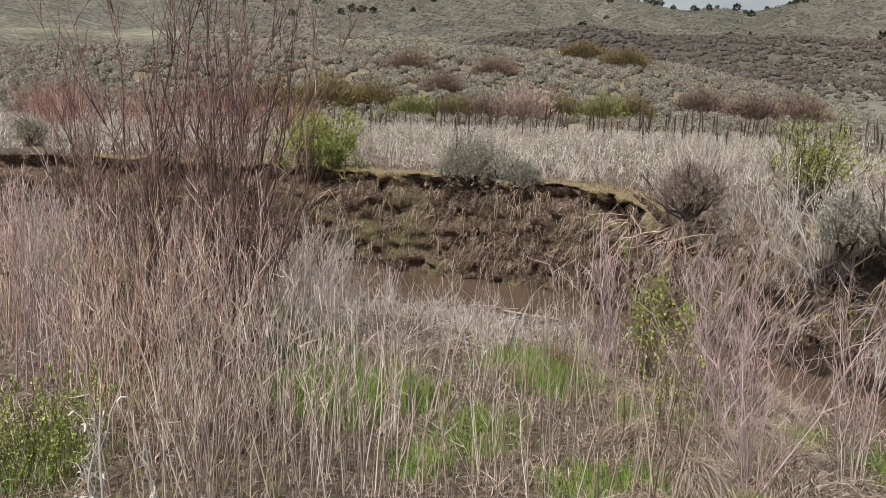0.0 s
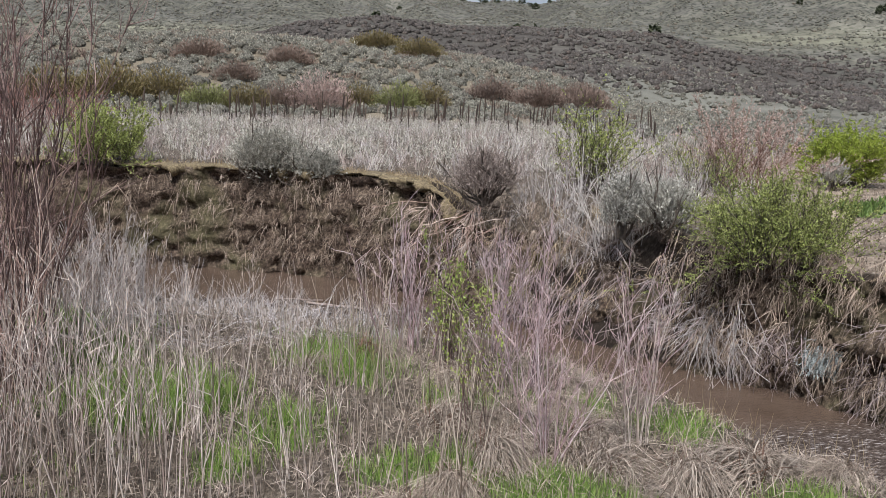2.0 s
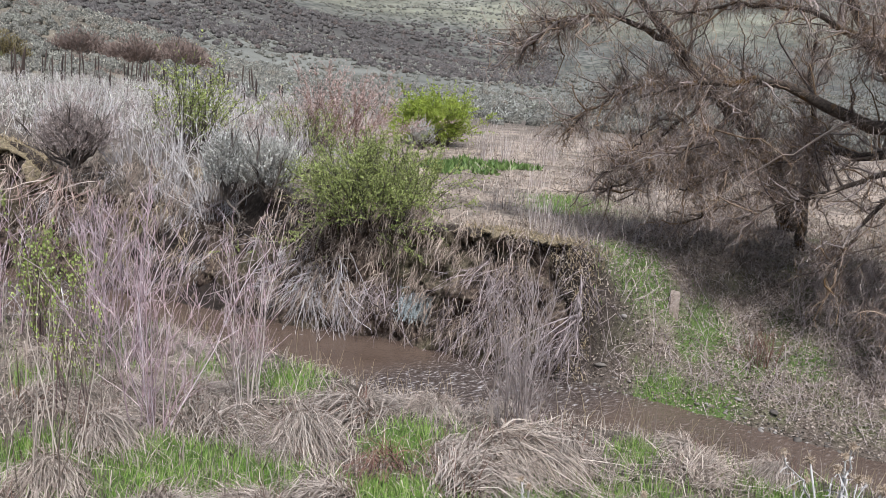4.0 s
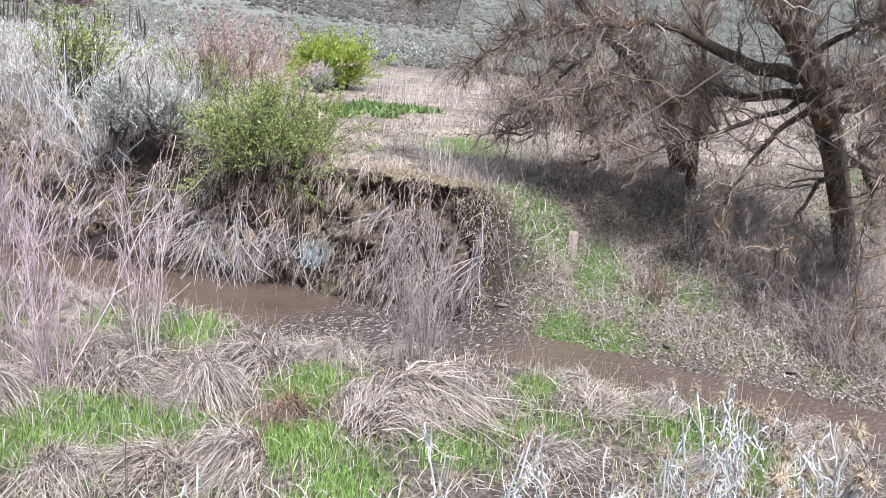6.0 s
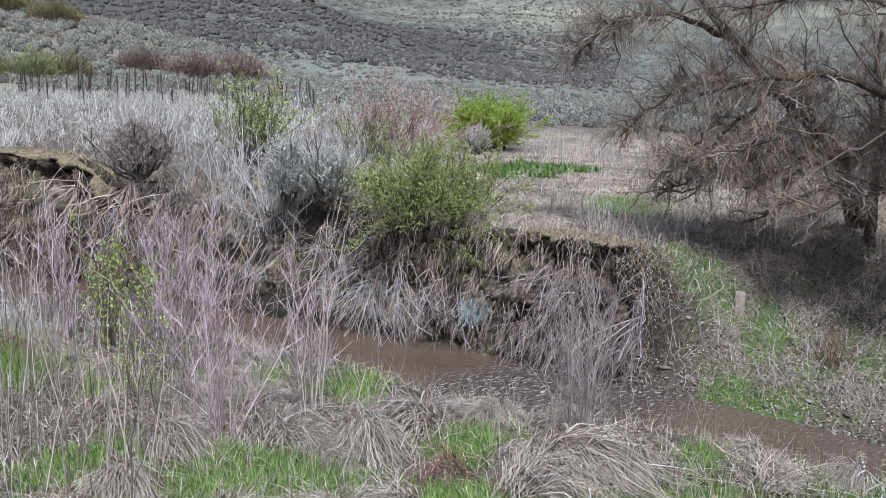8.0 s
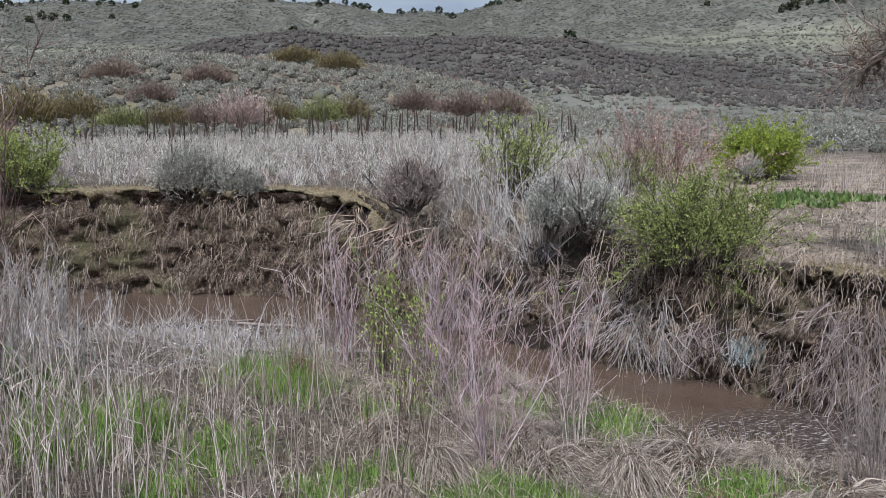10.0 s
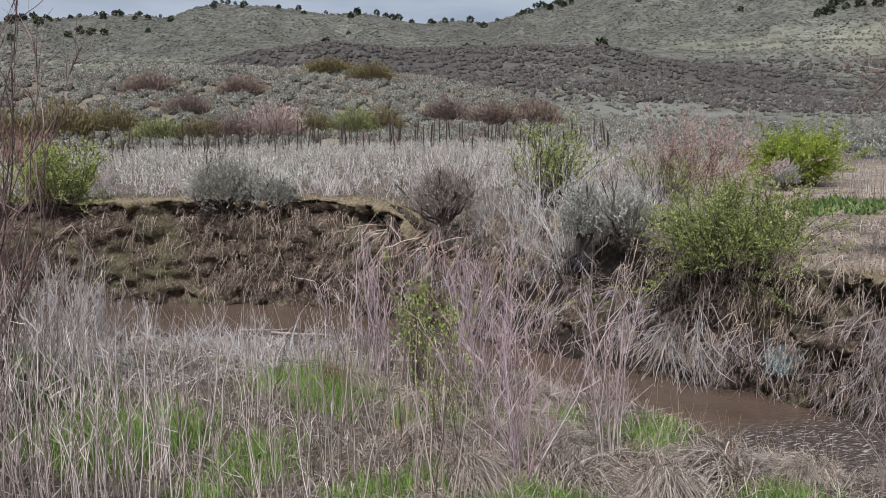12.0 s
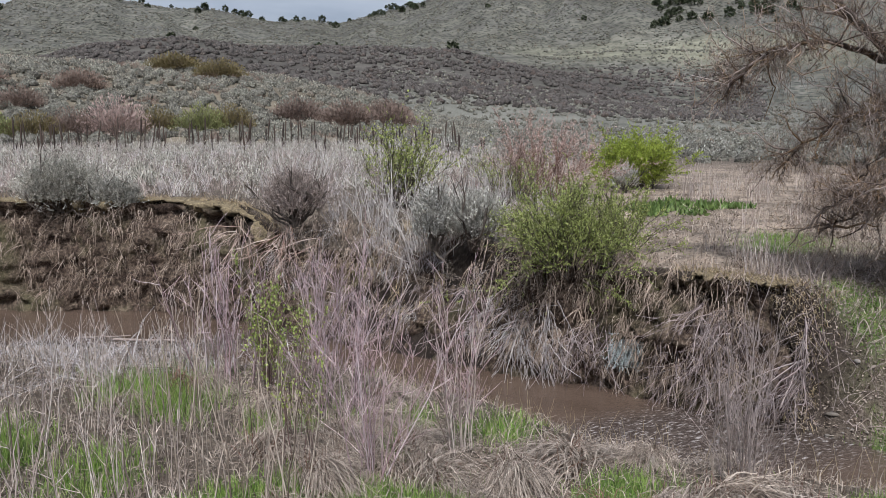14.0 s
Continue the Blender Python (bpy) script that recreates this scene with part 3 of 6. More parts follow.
def build_water():
    x, y = np.arange(-22, 13, 0.09), np.arange(-8, 23, 0.09)
    xx, yy = np.meshgrid(x, y, indexing="ij")
    df, dn = beside(FAR_EDGE, xx, yy)[0], -beside(NEAR_EDGE, xx, yy)[0]
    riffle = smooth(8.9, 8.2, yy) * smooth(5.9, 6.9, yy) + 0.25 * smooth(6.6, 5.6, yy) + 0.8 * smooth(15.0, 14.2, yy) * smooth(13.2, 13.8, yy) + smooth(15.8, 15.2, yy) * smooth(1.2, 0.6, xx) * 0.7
    z = -2.0 + riffle * 0.02 * waves(xx + yy, yy - xx, 0.23, 2) + 0.003 * waves(xx, yy, 0.35, 3)
    i, j = np.meshgrid(np.arange(len(x) - 1), np.arange(len(y) - 1), indexing="ij")
    keep = ((df < 0.5) & (dn < 0.5))[:-1, :-1]
    i, j, m = i[keep], j[keep], len(y)
    f = np.stack([i * m + j, (i + 1) * m + j, (i + 1) * m + j + 1, i * m + j + 1], -1)
    used, f = np.unique(f, return_inverse=True)
    v = np.stack([xx, yy, z], -1).reshape(-1, 3)[used]
    me = mesh_of("water", [(v, f.reshape(-1, 4), 0)], [WATER])
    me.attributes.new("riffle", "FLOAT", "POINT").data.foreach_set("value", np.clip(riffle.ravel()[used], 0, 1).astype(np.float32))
    tagged(new("water", me), "muddy brown creek water with a rippled riffle", "creek", kind="structure")


def edge_at(i):
    """A point of the creek's far edge by its number on the line, and the way across towards the water."""
    k = min(int(i), len(FAR_EDGE) - 2)
    a, b = FAR_EDGE[k], FAR_EDGE[k + 1]
    p, d = a + (b - a) * (i - k), (b - a) / np.linalg.norm(b - a)
    return p, np.array([d[1], -d[0]])


def build_bank_face():
    """The crumbling face of the cut bank, lumpy and undercut below the sod."""
    u = np.concatenate([np.linspace(1.2, 3.0, 110), np.linspace(3.0, 10.4, 420)[1:]])
    got = [edge_at(i) for i in u]
    p = np.array([g[0] for g in got])
    w = np.array([g[1] for g in got])
    for _ in range(6):
        w = unit(w + 0.5 * (np.roll(w, 1, 0) + np.roll(w, -1, 0)))
        w[0], w[-1] = got[0][1], got[-1][1]
    inner = p - w * 1.1
    top = land(inner[:, 0], inner[:, 1])
    fade = smooth(10.4, 9.6, u)
    fallen = slumped(p[:, 0], p[:, 1])
    rows = 40
    v = np.zeros((len(u), rows, 3))
    for j in range(rows):
        s = j / (rows - 1)
        back = 0.02 + 0.3 * s**0.8 + 0.16 * math.exp(-((s - 0.88) / 0.08) ** 2)
        z = -2.14 + s * (top + 2.12) * (0.25 + 0.75 * fade)
        for i in range(len(u)):
            at = Vector((p[i, 0], p[i, 1], z[i]))
            lump = 0.2 * noise.noise(at * 2.1) + 0.15 * noise.noise(at * 5.5) + 0.085 * noise.noise(at * 13)
            far_in = back * (1 - fallen[i]) + fallen[i] * (0.02 + 1.0 * s**1.15)
            q = p[i] - w[i] * (far_in - lump - 0.03 + 0.35 * (1 - fade[i]))
            v[i, j] = (*q, z[i] + 0.05 * noise.noise(at * 4 + Vector((7, 0, 0))))
    i, j = np.meshgrid(np.arange(len(u) - 1), np.arange(rows - 1), indexing="ij")
    a = i * rows + j
    f = np.stack([a, a + rows, a + rows + 1, a + 1], -1).reshape(-1, 4)
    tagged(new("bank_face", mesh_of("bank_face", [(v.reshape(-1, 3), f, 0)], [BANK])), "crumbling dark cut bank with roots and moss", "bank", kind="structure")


build_ground()
build_water()
build_bank_face()


# ---------------------------------------------------------------- plants of the creek bottom
def edge_points(lo, hi, n, rng, inland=0.0, spread=0.1):
    got = [edge_at(i) for i in rng.uniform(lo, hi, n)]
    p, w = np.array([g[0] for g in got]), np.array([g[1] for g in got])
    p = p - w * (inland + rng.normal(0, spread, n))[:, None]
    return p, w


def willow(seed, stems, height, lean, foot, mat, twigs=3, thick=0.006, leafy=None, leaf_n=0, droop=0.06, low=0.4, fine=0, shoot=None, reach=0.2, spread=0.33, up=0.42, leaf=0.04):
    """A clump of thin upright shoots, each its own, with side twigs, and young leaves where it has any."""
    rng = np.random.default_rng(seed)
    base = disc(stems, foot, rng)
    way = fan(stems, lean, rng) + base * 0.5 / max(foot, 0.05) * lean
    size = height * rng.uniform(0.35, 1.0, stems) ** 0.6
    p = strands(base - [0, 0, 0.05], way, size, 7, droop, 0.06, rng)
    r = taper(stems, 7, thick * rng.uniform(0.5, 1.35, stems), 0.3)
    out = [("stem", mesh_of("stem", [(*tubes(p[i:i + 1], r[i:i + 1]), 0)], [mat]), "") for i in range(stems)]
    if twigs:
        shoot = shoot or mat
        t = sprouts(p, twigs, low, 0.97, height * reach, spread, up, 4, 0.0, 0.1, rng)
        chunks = [(*tubes(t, taper(len(t), 4, thick * 0.5, 0.4)), 0)]
        if fine:
            f = sprouts(t, fine, 0.2, 1.0, height * 0.09, 0.4, 0.25, 3, 0.0, 0.08, rng)
            chunks.append((*blades(f, taper(len(f), 3, thick * 0.3, 0.5), rng), 0))
        out.append(("twigs", mesh_of("twigs", chunks, [shoot]), "stuff"))
        if leafy:
            c, d = points_on(t, leaf_n, 0.1, 1.0, rng)
            out.append(("leaves", mesh_of("leaves", [(*leaves(c, d + rng.normal(0, 0.6, c.shape), leaf, leaf * 0.32, rng), 0)], [leafy]), "stuff"))
    return out


def plant(name, parts, place, label, category, group="", turn=0.0, scale=1.0):
    ob = thing(name, place, label, category, group, turn=turn)
    ob.scale = (scale,) * 3
    for key, me, kind in parts:
        part(key, me, ob, kind=kind)
    return ob


# the tall dark-stemmed willow and the thicket of pale shoots round it
plant("tall_willow", willow(11, 36, 5.3, 0.17, 0.35, DARKSTEM, 12, 0.0145, low=0.25, fine=3, spread=0.42, shoot=DARKSTEM, reach=0.13), on_land(-2.5, 9.75), "tall bare willow with dark red branching stems", "willow")
plant("tall_willow", willow(12, 30, 5.2, 0.24, 0.35, DARKSTEM, 12, 0.0135, low=0.25, fine=3, spread=0.42, shoot=DARKSTEM, reach=0.13), on_land(-3.7, 10.1), "tall bare willow with dark branching stems", "willow")
for n, (x, y, h, stems, mat) in enumerate([(-2.3, 8.3, 2.6, 95, RUSSET), (-1.9, 7.4, 2.1, 80, WILLOW), (-2.8, 7.7, 2.3, 80, RUSSET), (-1.4, 8.1, 2.1, 60, WILLOW), (-3.5, 8.8, 2.5, 70, RUSSET),
                                           (-1.1, 7.0, 1.8, 55, WILLOW), (-0.6, 7.9, 1.6, 40, WILLOW), (-4.4, 9.4, 2.3, 60, ROSE), (-2.2, 6.7, 1.7, 60, WILLOW)]):
    plant("willow_thicket", willow(20 + n, int(stems * 0.5), h, 0.16, 0.5, mat, 5, 0.0085, low=0.3, fine=1, reach=0.16, spread=0.5), on_land(x, y), "dense thicket of bare pale reddish willow shoots", "willow", "willow thickets on the flood plain")
for n, (x, y, h, stems, mat) in enumerate([(-3.2, 11.2, 2.2, 60, RUSSET), (-4.8, 11.9, 2.3, 60, ROSE), (-5.6, 10.8, 2.4, 60, RUSSET), (-2.2, 11.0, 1.9, 50, WILLOW), (-6.2, 12.4, 2.2, 60, ROSE), (-3.9, 13.0, 1.9, 50, ROSE)]):
    plant("willow_thicket", willow(240 + n, int(stems * 0.8), h, 0.22, 0.55, mat, 5, 0.01, low=0.3, fine=1, reach=0.22), on_land(x, y), "bare reddish willow thicket behind the tall willow", "willow", "willow thickets on the flood plain")
# thin shoots in front, sparser
sparse = [plant("sapling_shoots", willow(40 + n, 15, 1.6, 0.17, 0.45, (WILLOW, STRAW, WILLOW)[n], 4, 0.0072, low=0.4, reach=0.13, spread=0.5), on_land(x, y), "sparse thin bare willow shoots in grass", "willow", "sparse shoots")
          for n, (x, y) in enumerate([(0.1, 7.0), (0.9, 7.9), (-0.4, 8.9)])]
for n, (x, y, s) in enumerate([(0.5, 6.2, 0.9), (1.4, 6.7, 0.95), (-0.6, 6.4, 1.0), (0.5, 9.3, 0.95), (1.3, 9.2, 1.0), (-1.2, 10.2, 1.0), (0.2, 10.9, 0.85), (1.9, 8.2, 0.9), (1.7, 11.4, 0.9), (-1.9, 11.5, 0.9), (-1.6, 6.0, 1.0)]):
    ob = copy_thing(sparse[n % 3], pose(*on_land(x, y), 0, 0, 77 * n))
    ob.scale = (s, s, s)
# the clumps that stand out one by one
for seed, x, y, stems, height, lean, foot, stem, shoot, label in [
        (51, 2.5, 7.0, 26, 2.1, 0.17, 0.14, ROSE, ROSE, "bare rosy willow clump on the flood plain"), (52, 3.5, 7.3, 22, 2.2, 0.1, 0.12, WILLOW, ROSE, "narrow upright bare willow clump beside the creek"),
        (53, 5.3, 5.5, 34, 2.1, 0.16, 0.12, OLDWOOD, OLDWOOD, "bare pale willow clump fanning out of dry grass"), (54, 1.9, 10.6, 24, 2.2, 0.16, 0.35, ROSE, ROSE, "bare pinkish willow clump on the flood plain"),
        (55, 3.2, 10.6, 26, 1.95, 0.17, 0.35, ROSE, ROSE, "bare pinkish willow clump beside the water"), (56, 2.9, 9.2, 22, 2.1, 0.15, 0.3, ROSE, ROSE, "bare pinkish willow clump beside the water")]:
    plant("willow_clump", willow(seed, int(stems * 0.75), height, lean * 1.15, foot, stem, 8, 0.0085 if y > 8 else 0.0066, low=0.18, fine=2, shoot=shoot, reach=0.19, spread=0.52, up=0.35), on_land(x, y), label, "willow", "willow clumps")
plant("budding_shrub", willow(57, 26, 1.75, 0.2, 0.2, DARKSTEM, 8, 0.0065, YOUNGLEAF, 9, low=0.3, reach=0.25, leaf=0.038), on_land(2.4, 9.9), "dark-stemmed shrub with young green leaves", "shrub")
plant("budding_shrub", willow(58, 14, 1.6, 0.15, 0.2, DARKSTEM, 6, 0.0055, YOUNGLEAF, 6, low=0.3, leaf=0.034), on_land(2.1, 7.8), "thin dark-stemmed shrub with few leaves", "shrub")
for n, (x, y, h) in enumerate([(-2.4, 14.6, 1.7), (-3.4, 14.2, 1.8), (-1.9, 15.2, 1.4), (-4.6, 13.6, 1.8), (-5.6, 12.6, 1.8), (-6.4, 14.0, 1.9)]):
    plant("twiggy_shrub", willow(60 + n, 36, h, 0.34, 0.4, LILAC, 8, 0.0085, low=0.2, fine=2, spread=0.5), on_land(x, y), "grey lilac leafless twiggy shrub", "shrub", "twiggy shrubs by the water")
plant("twiggy_shrub", willow(70, 22, 0.9, 0.12, 0.12, LILAC, 6, 0.006), on_land(-1.1, 15.0), "small grey leafless shrub on a dark stump", "shrub")
plant("leafy_bush", willow(71, 90, 1.05, 0.35, 0.55, WOOD, 5, 0.004, YOUNGLEAF, 15, low=0.15, leaf=0.027), on_land(-3.5, 7.0), "low green leafy bush among willow shoots", "bush")
plant("leafy_bush", willow(72, 60, 1.7, 0.3, 0.5, WOOD, 5, 0.005, LEAF, 4), on_land(-4.6, 11.4), "olive green leafy bush among willows", "bush")


def tussock(seed, blade_n, r, h, mat, lean=0.0):
    """A slumped mat of long dead grass that has fallen over, mostly to one side."""
    rng = np.random.default_rng(seed)
    base = disc(blade_n, r * 0.5, rng)
    base[:, 2] = h * (1 - (np.hypot(base[:, 0], base[:, 1]) / (r * 0.5)) ** 2) * 0.6
    a = np.arctan2(base[:, 1], base[:, 0]) + rng.normal(0, 0.9, blade_n)
    tuft = rng.integers(0, 14, blade_n)
    swirl = rng.normal(0, 0.32, (14, 2))[tuft]
    way = np.stack([0.3 * np.cos(a) + swirl[:, 0] + 1.4 * lean, 0.3 * np.sin(a) + swirl[:, 1], rng.uniform(0.25, 0.85, blade_n)], -1)
    p = strands(base, way, r * rng.uniform(0.6, 1.5, blade_n), 5, rng.uniform(0.6, 1.3, blade_n), 0.22, rng)
    p[:, :, 2] = np.maximum(p[:, :, 2], 0.01 + 0.03 * rng.uniform(0, 1, (blade_n, 1)))
    core = disc(40, r * 0.4, rng)
    stubble = strands(core, fan(40, 0.5, rng), h * 1.1, 3, 0.3, 0.1, rng)
    return (mesh_of("blades", [(*blades(p, taper(blade_n, 5, 0.0048 * rng.uniform(0.6, 1.3, blade_n), 0.3), rng), 0)], [mat]),
            mesh_of("crown", [(*tubes(stubble, taper(40, 3, 0.0045)), 0)], [RUST]))


kinds = [thing("grass_tussock", on_land(*at), "mound of drooping dead straw-coloured grass", "tussock", "grass tussocks on the flood plain") for at in ((4.2, 4.9), (3.25, 5.2), (3.0, 6.9))]
for k, ob in enumerate(kinds):
    hair, crown = tussock(80 + k, 800, (0.5, 0.42, 0.46)[k], (0.42, 0.34, 0.3)[k], STRAW, (0.6, -0.5, 0.3)[k])
    part("blades", hair, ob, kind="stuff")
    part("crown", crown, ob, "dark stubble at the heart of the mound", "stuff")
rng = np.random.default_rng(5)
spots = [(5.0, 5.3, 1.15), (5.5, 5.1, 1.1), (6.2, 4.2, 0.9), (4.3, 6.7, 0.95), (4.7, 7.0, 0.9), (5.2, 6.6, 0.8), (3.7, 6.6, 1.0), (3.4, 6.2, 0.9), (2.7, 7.2, 1.0), (2.1, 7.2, 0.9), (3.2, 7.7, 0.9), (2.6, 8.2, 0.85),
         (1.8, 8.0, 0.9), (3.5, 9.2, 0.8), (2.3, 9.4, 0.9), (1.6, 6.7, 0.9), (1.1, 6.2, 0.9), (2.1, 5.7, 0.9), (2.7, 5.3, 0.85), (1.5, 5.6, 0.8), (6.9, 2.8, 0.8), (6.2, 2.9, 0.8), (7.4, 2.6, 0.7), (0.7, 10.2, 0.7),
         (1.6, 10.4, 0.8), (6.6, 4.6, 0.7), (5.8, 6.1, 0.7), (4.6, 5.6, 0.85), (7.0, 3.9, 0.75), (5.1, 3.9, 0.8), (3.1, 8.5, 0.7)]
for n, (x, y, s) in enumerate(spots):
    ob = copy_thing(kinds[n % 3], pose(*on_land(x, y), 0, 0, rng.uniform(0, 360)))
    ob.scale = (s * rng.uniform(0.9, 1.2), s * rng.uniform(0.8, 1.1), s * rng.uniform(0.7, 1.1))
rusty = thing("rusty_stalk_clump", on_land(3.95, 5.55), "clump of bent rusty brown dead stalks", "tussock")
part("stalks", tussock(90, 170, 0.34, 0.4, RUST)[0], rusty, kind="stuff")
rusty = thing("rusty_stalk_clump", on_land(1.35, 10.3), "clump of rusty brown dead stalks", "tussock")
part("stalks", tussock(91, 130, 0.3, 0.4, RUST)[0], rusty, kind="stuff")


# ---------------------------------------------------------------- grass that nobody could count
def stuff(name, chunks, mats, label, category):
    return tagged(new(name, mesh_of(name, chunks, mats)), label, category, kind="stuff")


def on_flood(x, y):
    return (beside(NEAR_EDGE, x, y)[0] < -0.15) & (x * 0.37 + y * 0.93 > 3.2) & (np.degrees(np.arctan2(x, y)) > -32) & (np.degrees(np.arctan2(x, y)) < 74)


def build_grass():
    rng = np.random.default_rng(101)
    # fresh grass
    chunks = []
    per = [int((3400 if px < 7.8 else 2200) * pr * pr + 200) for px, _, pr in GREEN_PATCHES]
    c = np.concatenate([disc(n, pr * 1.5, rng) * rng.uniform(0.3, 1.0, (n, 1)) * [1, 1, 0] + [px, py, 0] for n, (px, py, pr) in zip(per, GREEN_PATCHES)])
    extra = scatter(5200, (-4, 2.5, 8, 12), lambda x, y: on_flood(x, y) & (waves(x, y, 0.9, 8) > 0.15), rng)
    c = np.concatenate([c, extra])
    c[:, 2] = land(c[:, 0], c[:, 1]) - 0.01
    n = len(c)
    tall = np.where((c[:, 1] > 8.3) & (c[:, 0] < 2), 1.9, np.where(c[:, 0] > 7.8, 0.5, 1.0))
    p = strands(c, fan(n, 0.28, rng), tall * rng.uniform(0.07, 0.22, n), 3, 0.3, 0.1, rng)
    stuff("fresh_grass", [(*blades(p, taper(n, 3, 0.0042, 0.2), rng), 0)], [GRASS], "fresh bright green spring grass tufts", "grass")
    # dead grass lying on the flood plain and the near bank
    c = scatter(38000, (-7, 1, 8.5, 16), lambda x, y: on_flood(x, y) & (np.hypot(x, y) > 4.4), rng)
    n = len(c)
    p = strands(c, fan(n, 0.95, rng), rng.uniform(0.12, 0.42, n), 3, 0.55, 0.12, rng)
    p[:, 1:, 2] = np.maximum(p[:, 1:, 2], c[:, None, 2] + 0.01)
    stuff("dead_grass", [(*blades(p, taper(n, 3, 0.005, 0.3), rng), 0)], [STRAW], "matted dead straw-coloured grass on the flood plain", "grass")
    # finer grass on the near bank, dry and fresh
    c = scatter(14000, (0.9, 0.2, 7.6, 4.0), lambda x, y: (np.hypot(x - 3.4, y - 1.6) < 1.9 + 0.6 * waves(x, y, 0.9)) & (np.hypot(x, y) > 1.5) & (0.37 * x + 0.93 * y < 3.5) & (beside(NEAR_EDGE, x, y)[0] < -0.15), rng)
    c = np.concatenate([c, scatter(15000, (-6.5, -3.5, 8.6, 5.2), lambda x, y: (np.hypot(x, y) > 0.6) & (0.37 * x + 0.93 * y < 3.9) & (beside(NEAR_EDGE, x, y)[0] < -0.15), rng)])
    n = len(c)
    fresh = waves(c[:, 0], c[:, 1], 0.6, 4) + rng.normal(0, 0.35, n) > 0.25
    p = strands(c, fan(n, 0.7, rng), np.where(fresh, rng.uniform(0.06, 0.22, n), rng.uniform(0.08, 0.4, n)), 4, 0.5, 0.14, rng)
    p[:, 1:, 2] = np.maximum(p[:, 1:, 2], c[:, None, 2] + 0.006)
    w = taper(n, 4, 0.0045, 0.3)
    stuff("near_grass", [(*blades(p[fresh], w[fresh], rng), 0), (*blades(p[~fresh], w[~fresh], rng), 1)], [GRASS, STRAW], "dry and fresh grass on the near bank", "grass")
    # grey reeds laid flat beside the water
    c = scatter(2600, (-5, 11.0, 3.2, 15.0), lambda x, y: on_flood(x, y) & (waves(x, y, 0.8, 5) > -0.2), rng)
    n = len(c)
    p = strands(c + [0, 0, 0.03], fan(n, 1.3, rng) * [1.6, 0.8, 0.5], rng.uniform(0.3, 0.8, n), 4, 0.15, 0.15, rng)
    p[:, 1:, 2] = np.maximum(p[:, 1:, 2], c[:, None, 2] + 0.015)
    stuff("flattened_reeds", [(*blades(p, taper(n, 4, 0.006, 0.4), rng), 0)], [LILAC], "grey dead reeds laid flat beside the water", "reeds")
    # thin upright stalks, dry and greenish
    c = scatter(950, (-5, 4, 7.5, 13), lambda x, y: on_flood(x, y) & (waves(x, y, 1.1, 2) > -0.25 + 0.2 * np.clip(x, 0, 5)), rng)
    n = len(c)
    p = strands(c, fan(n, 0.16, rng), rng.uniform(0.35, 1.0, n), 5, 0.07, 0.06, rng)
    stuff("dry_stalks", [(*tubes(p, taper(n, 5, 0.0034, 0.4)), 0)], [STRAW], "thin upright dry grass stalks", "grass")
    # stalks along the near water's edge
    near = np.concatenate([np.linspace(a, b, 60) for a, b in zip(NEAR_EDGE[5:-3], NEAR_EDGE[6:-2])])
    c = near[rng.integers(0, len(near), 300)] + rng.normal(0, 0.14, (300, 2)) - [0.2, 0.15]
    c = np.column_stack([c, land(c[:, 0], c[:, 1])])
    p = strands(c, fan(300, 0.3, rng), rng.uniform(0.2, 0.6, 300), 4, 0.2, 0.06, rng)
    stuff("bank_stalks", [(*tubes(p, taper(300, 4, 0.003, 0.4)), 0)], [STRAW_GOLD], "golden dry stalks along the water's edge", "grass")


def edge_foot(kp, kw, z):
    """Places on the bank's face at the heights z."""
    d = beside(FAR_EDGE, kp[:, 0], kp[:, 1])[0]
    up = np.clip((z + 2.1) / 2.1, 0, 1)
    fallen = slumped(kp[:, 0], kp[:, 1])
    back = (0.3 * up**0.8) * (1 - fallen) + fallen * up**1.15 - 0.03
    return kp + kw * (d - back)[:, None]


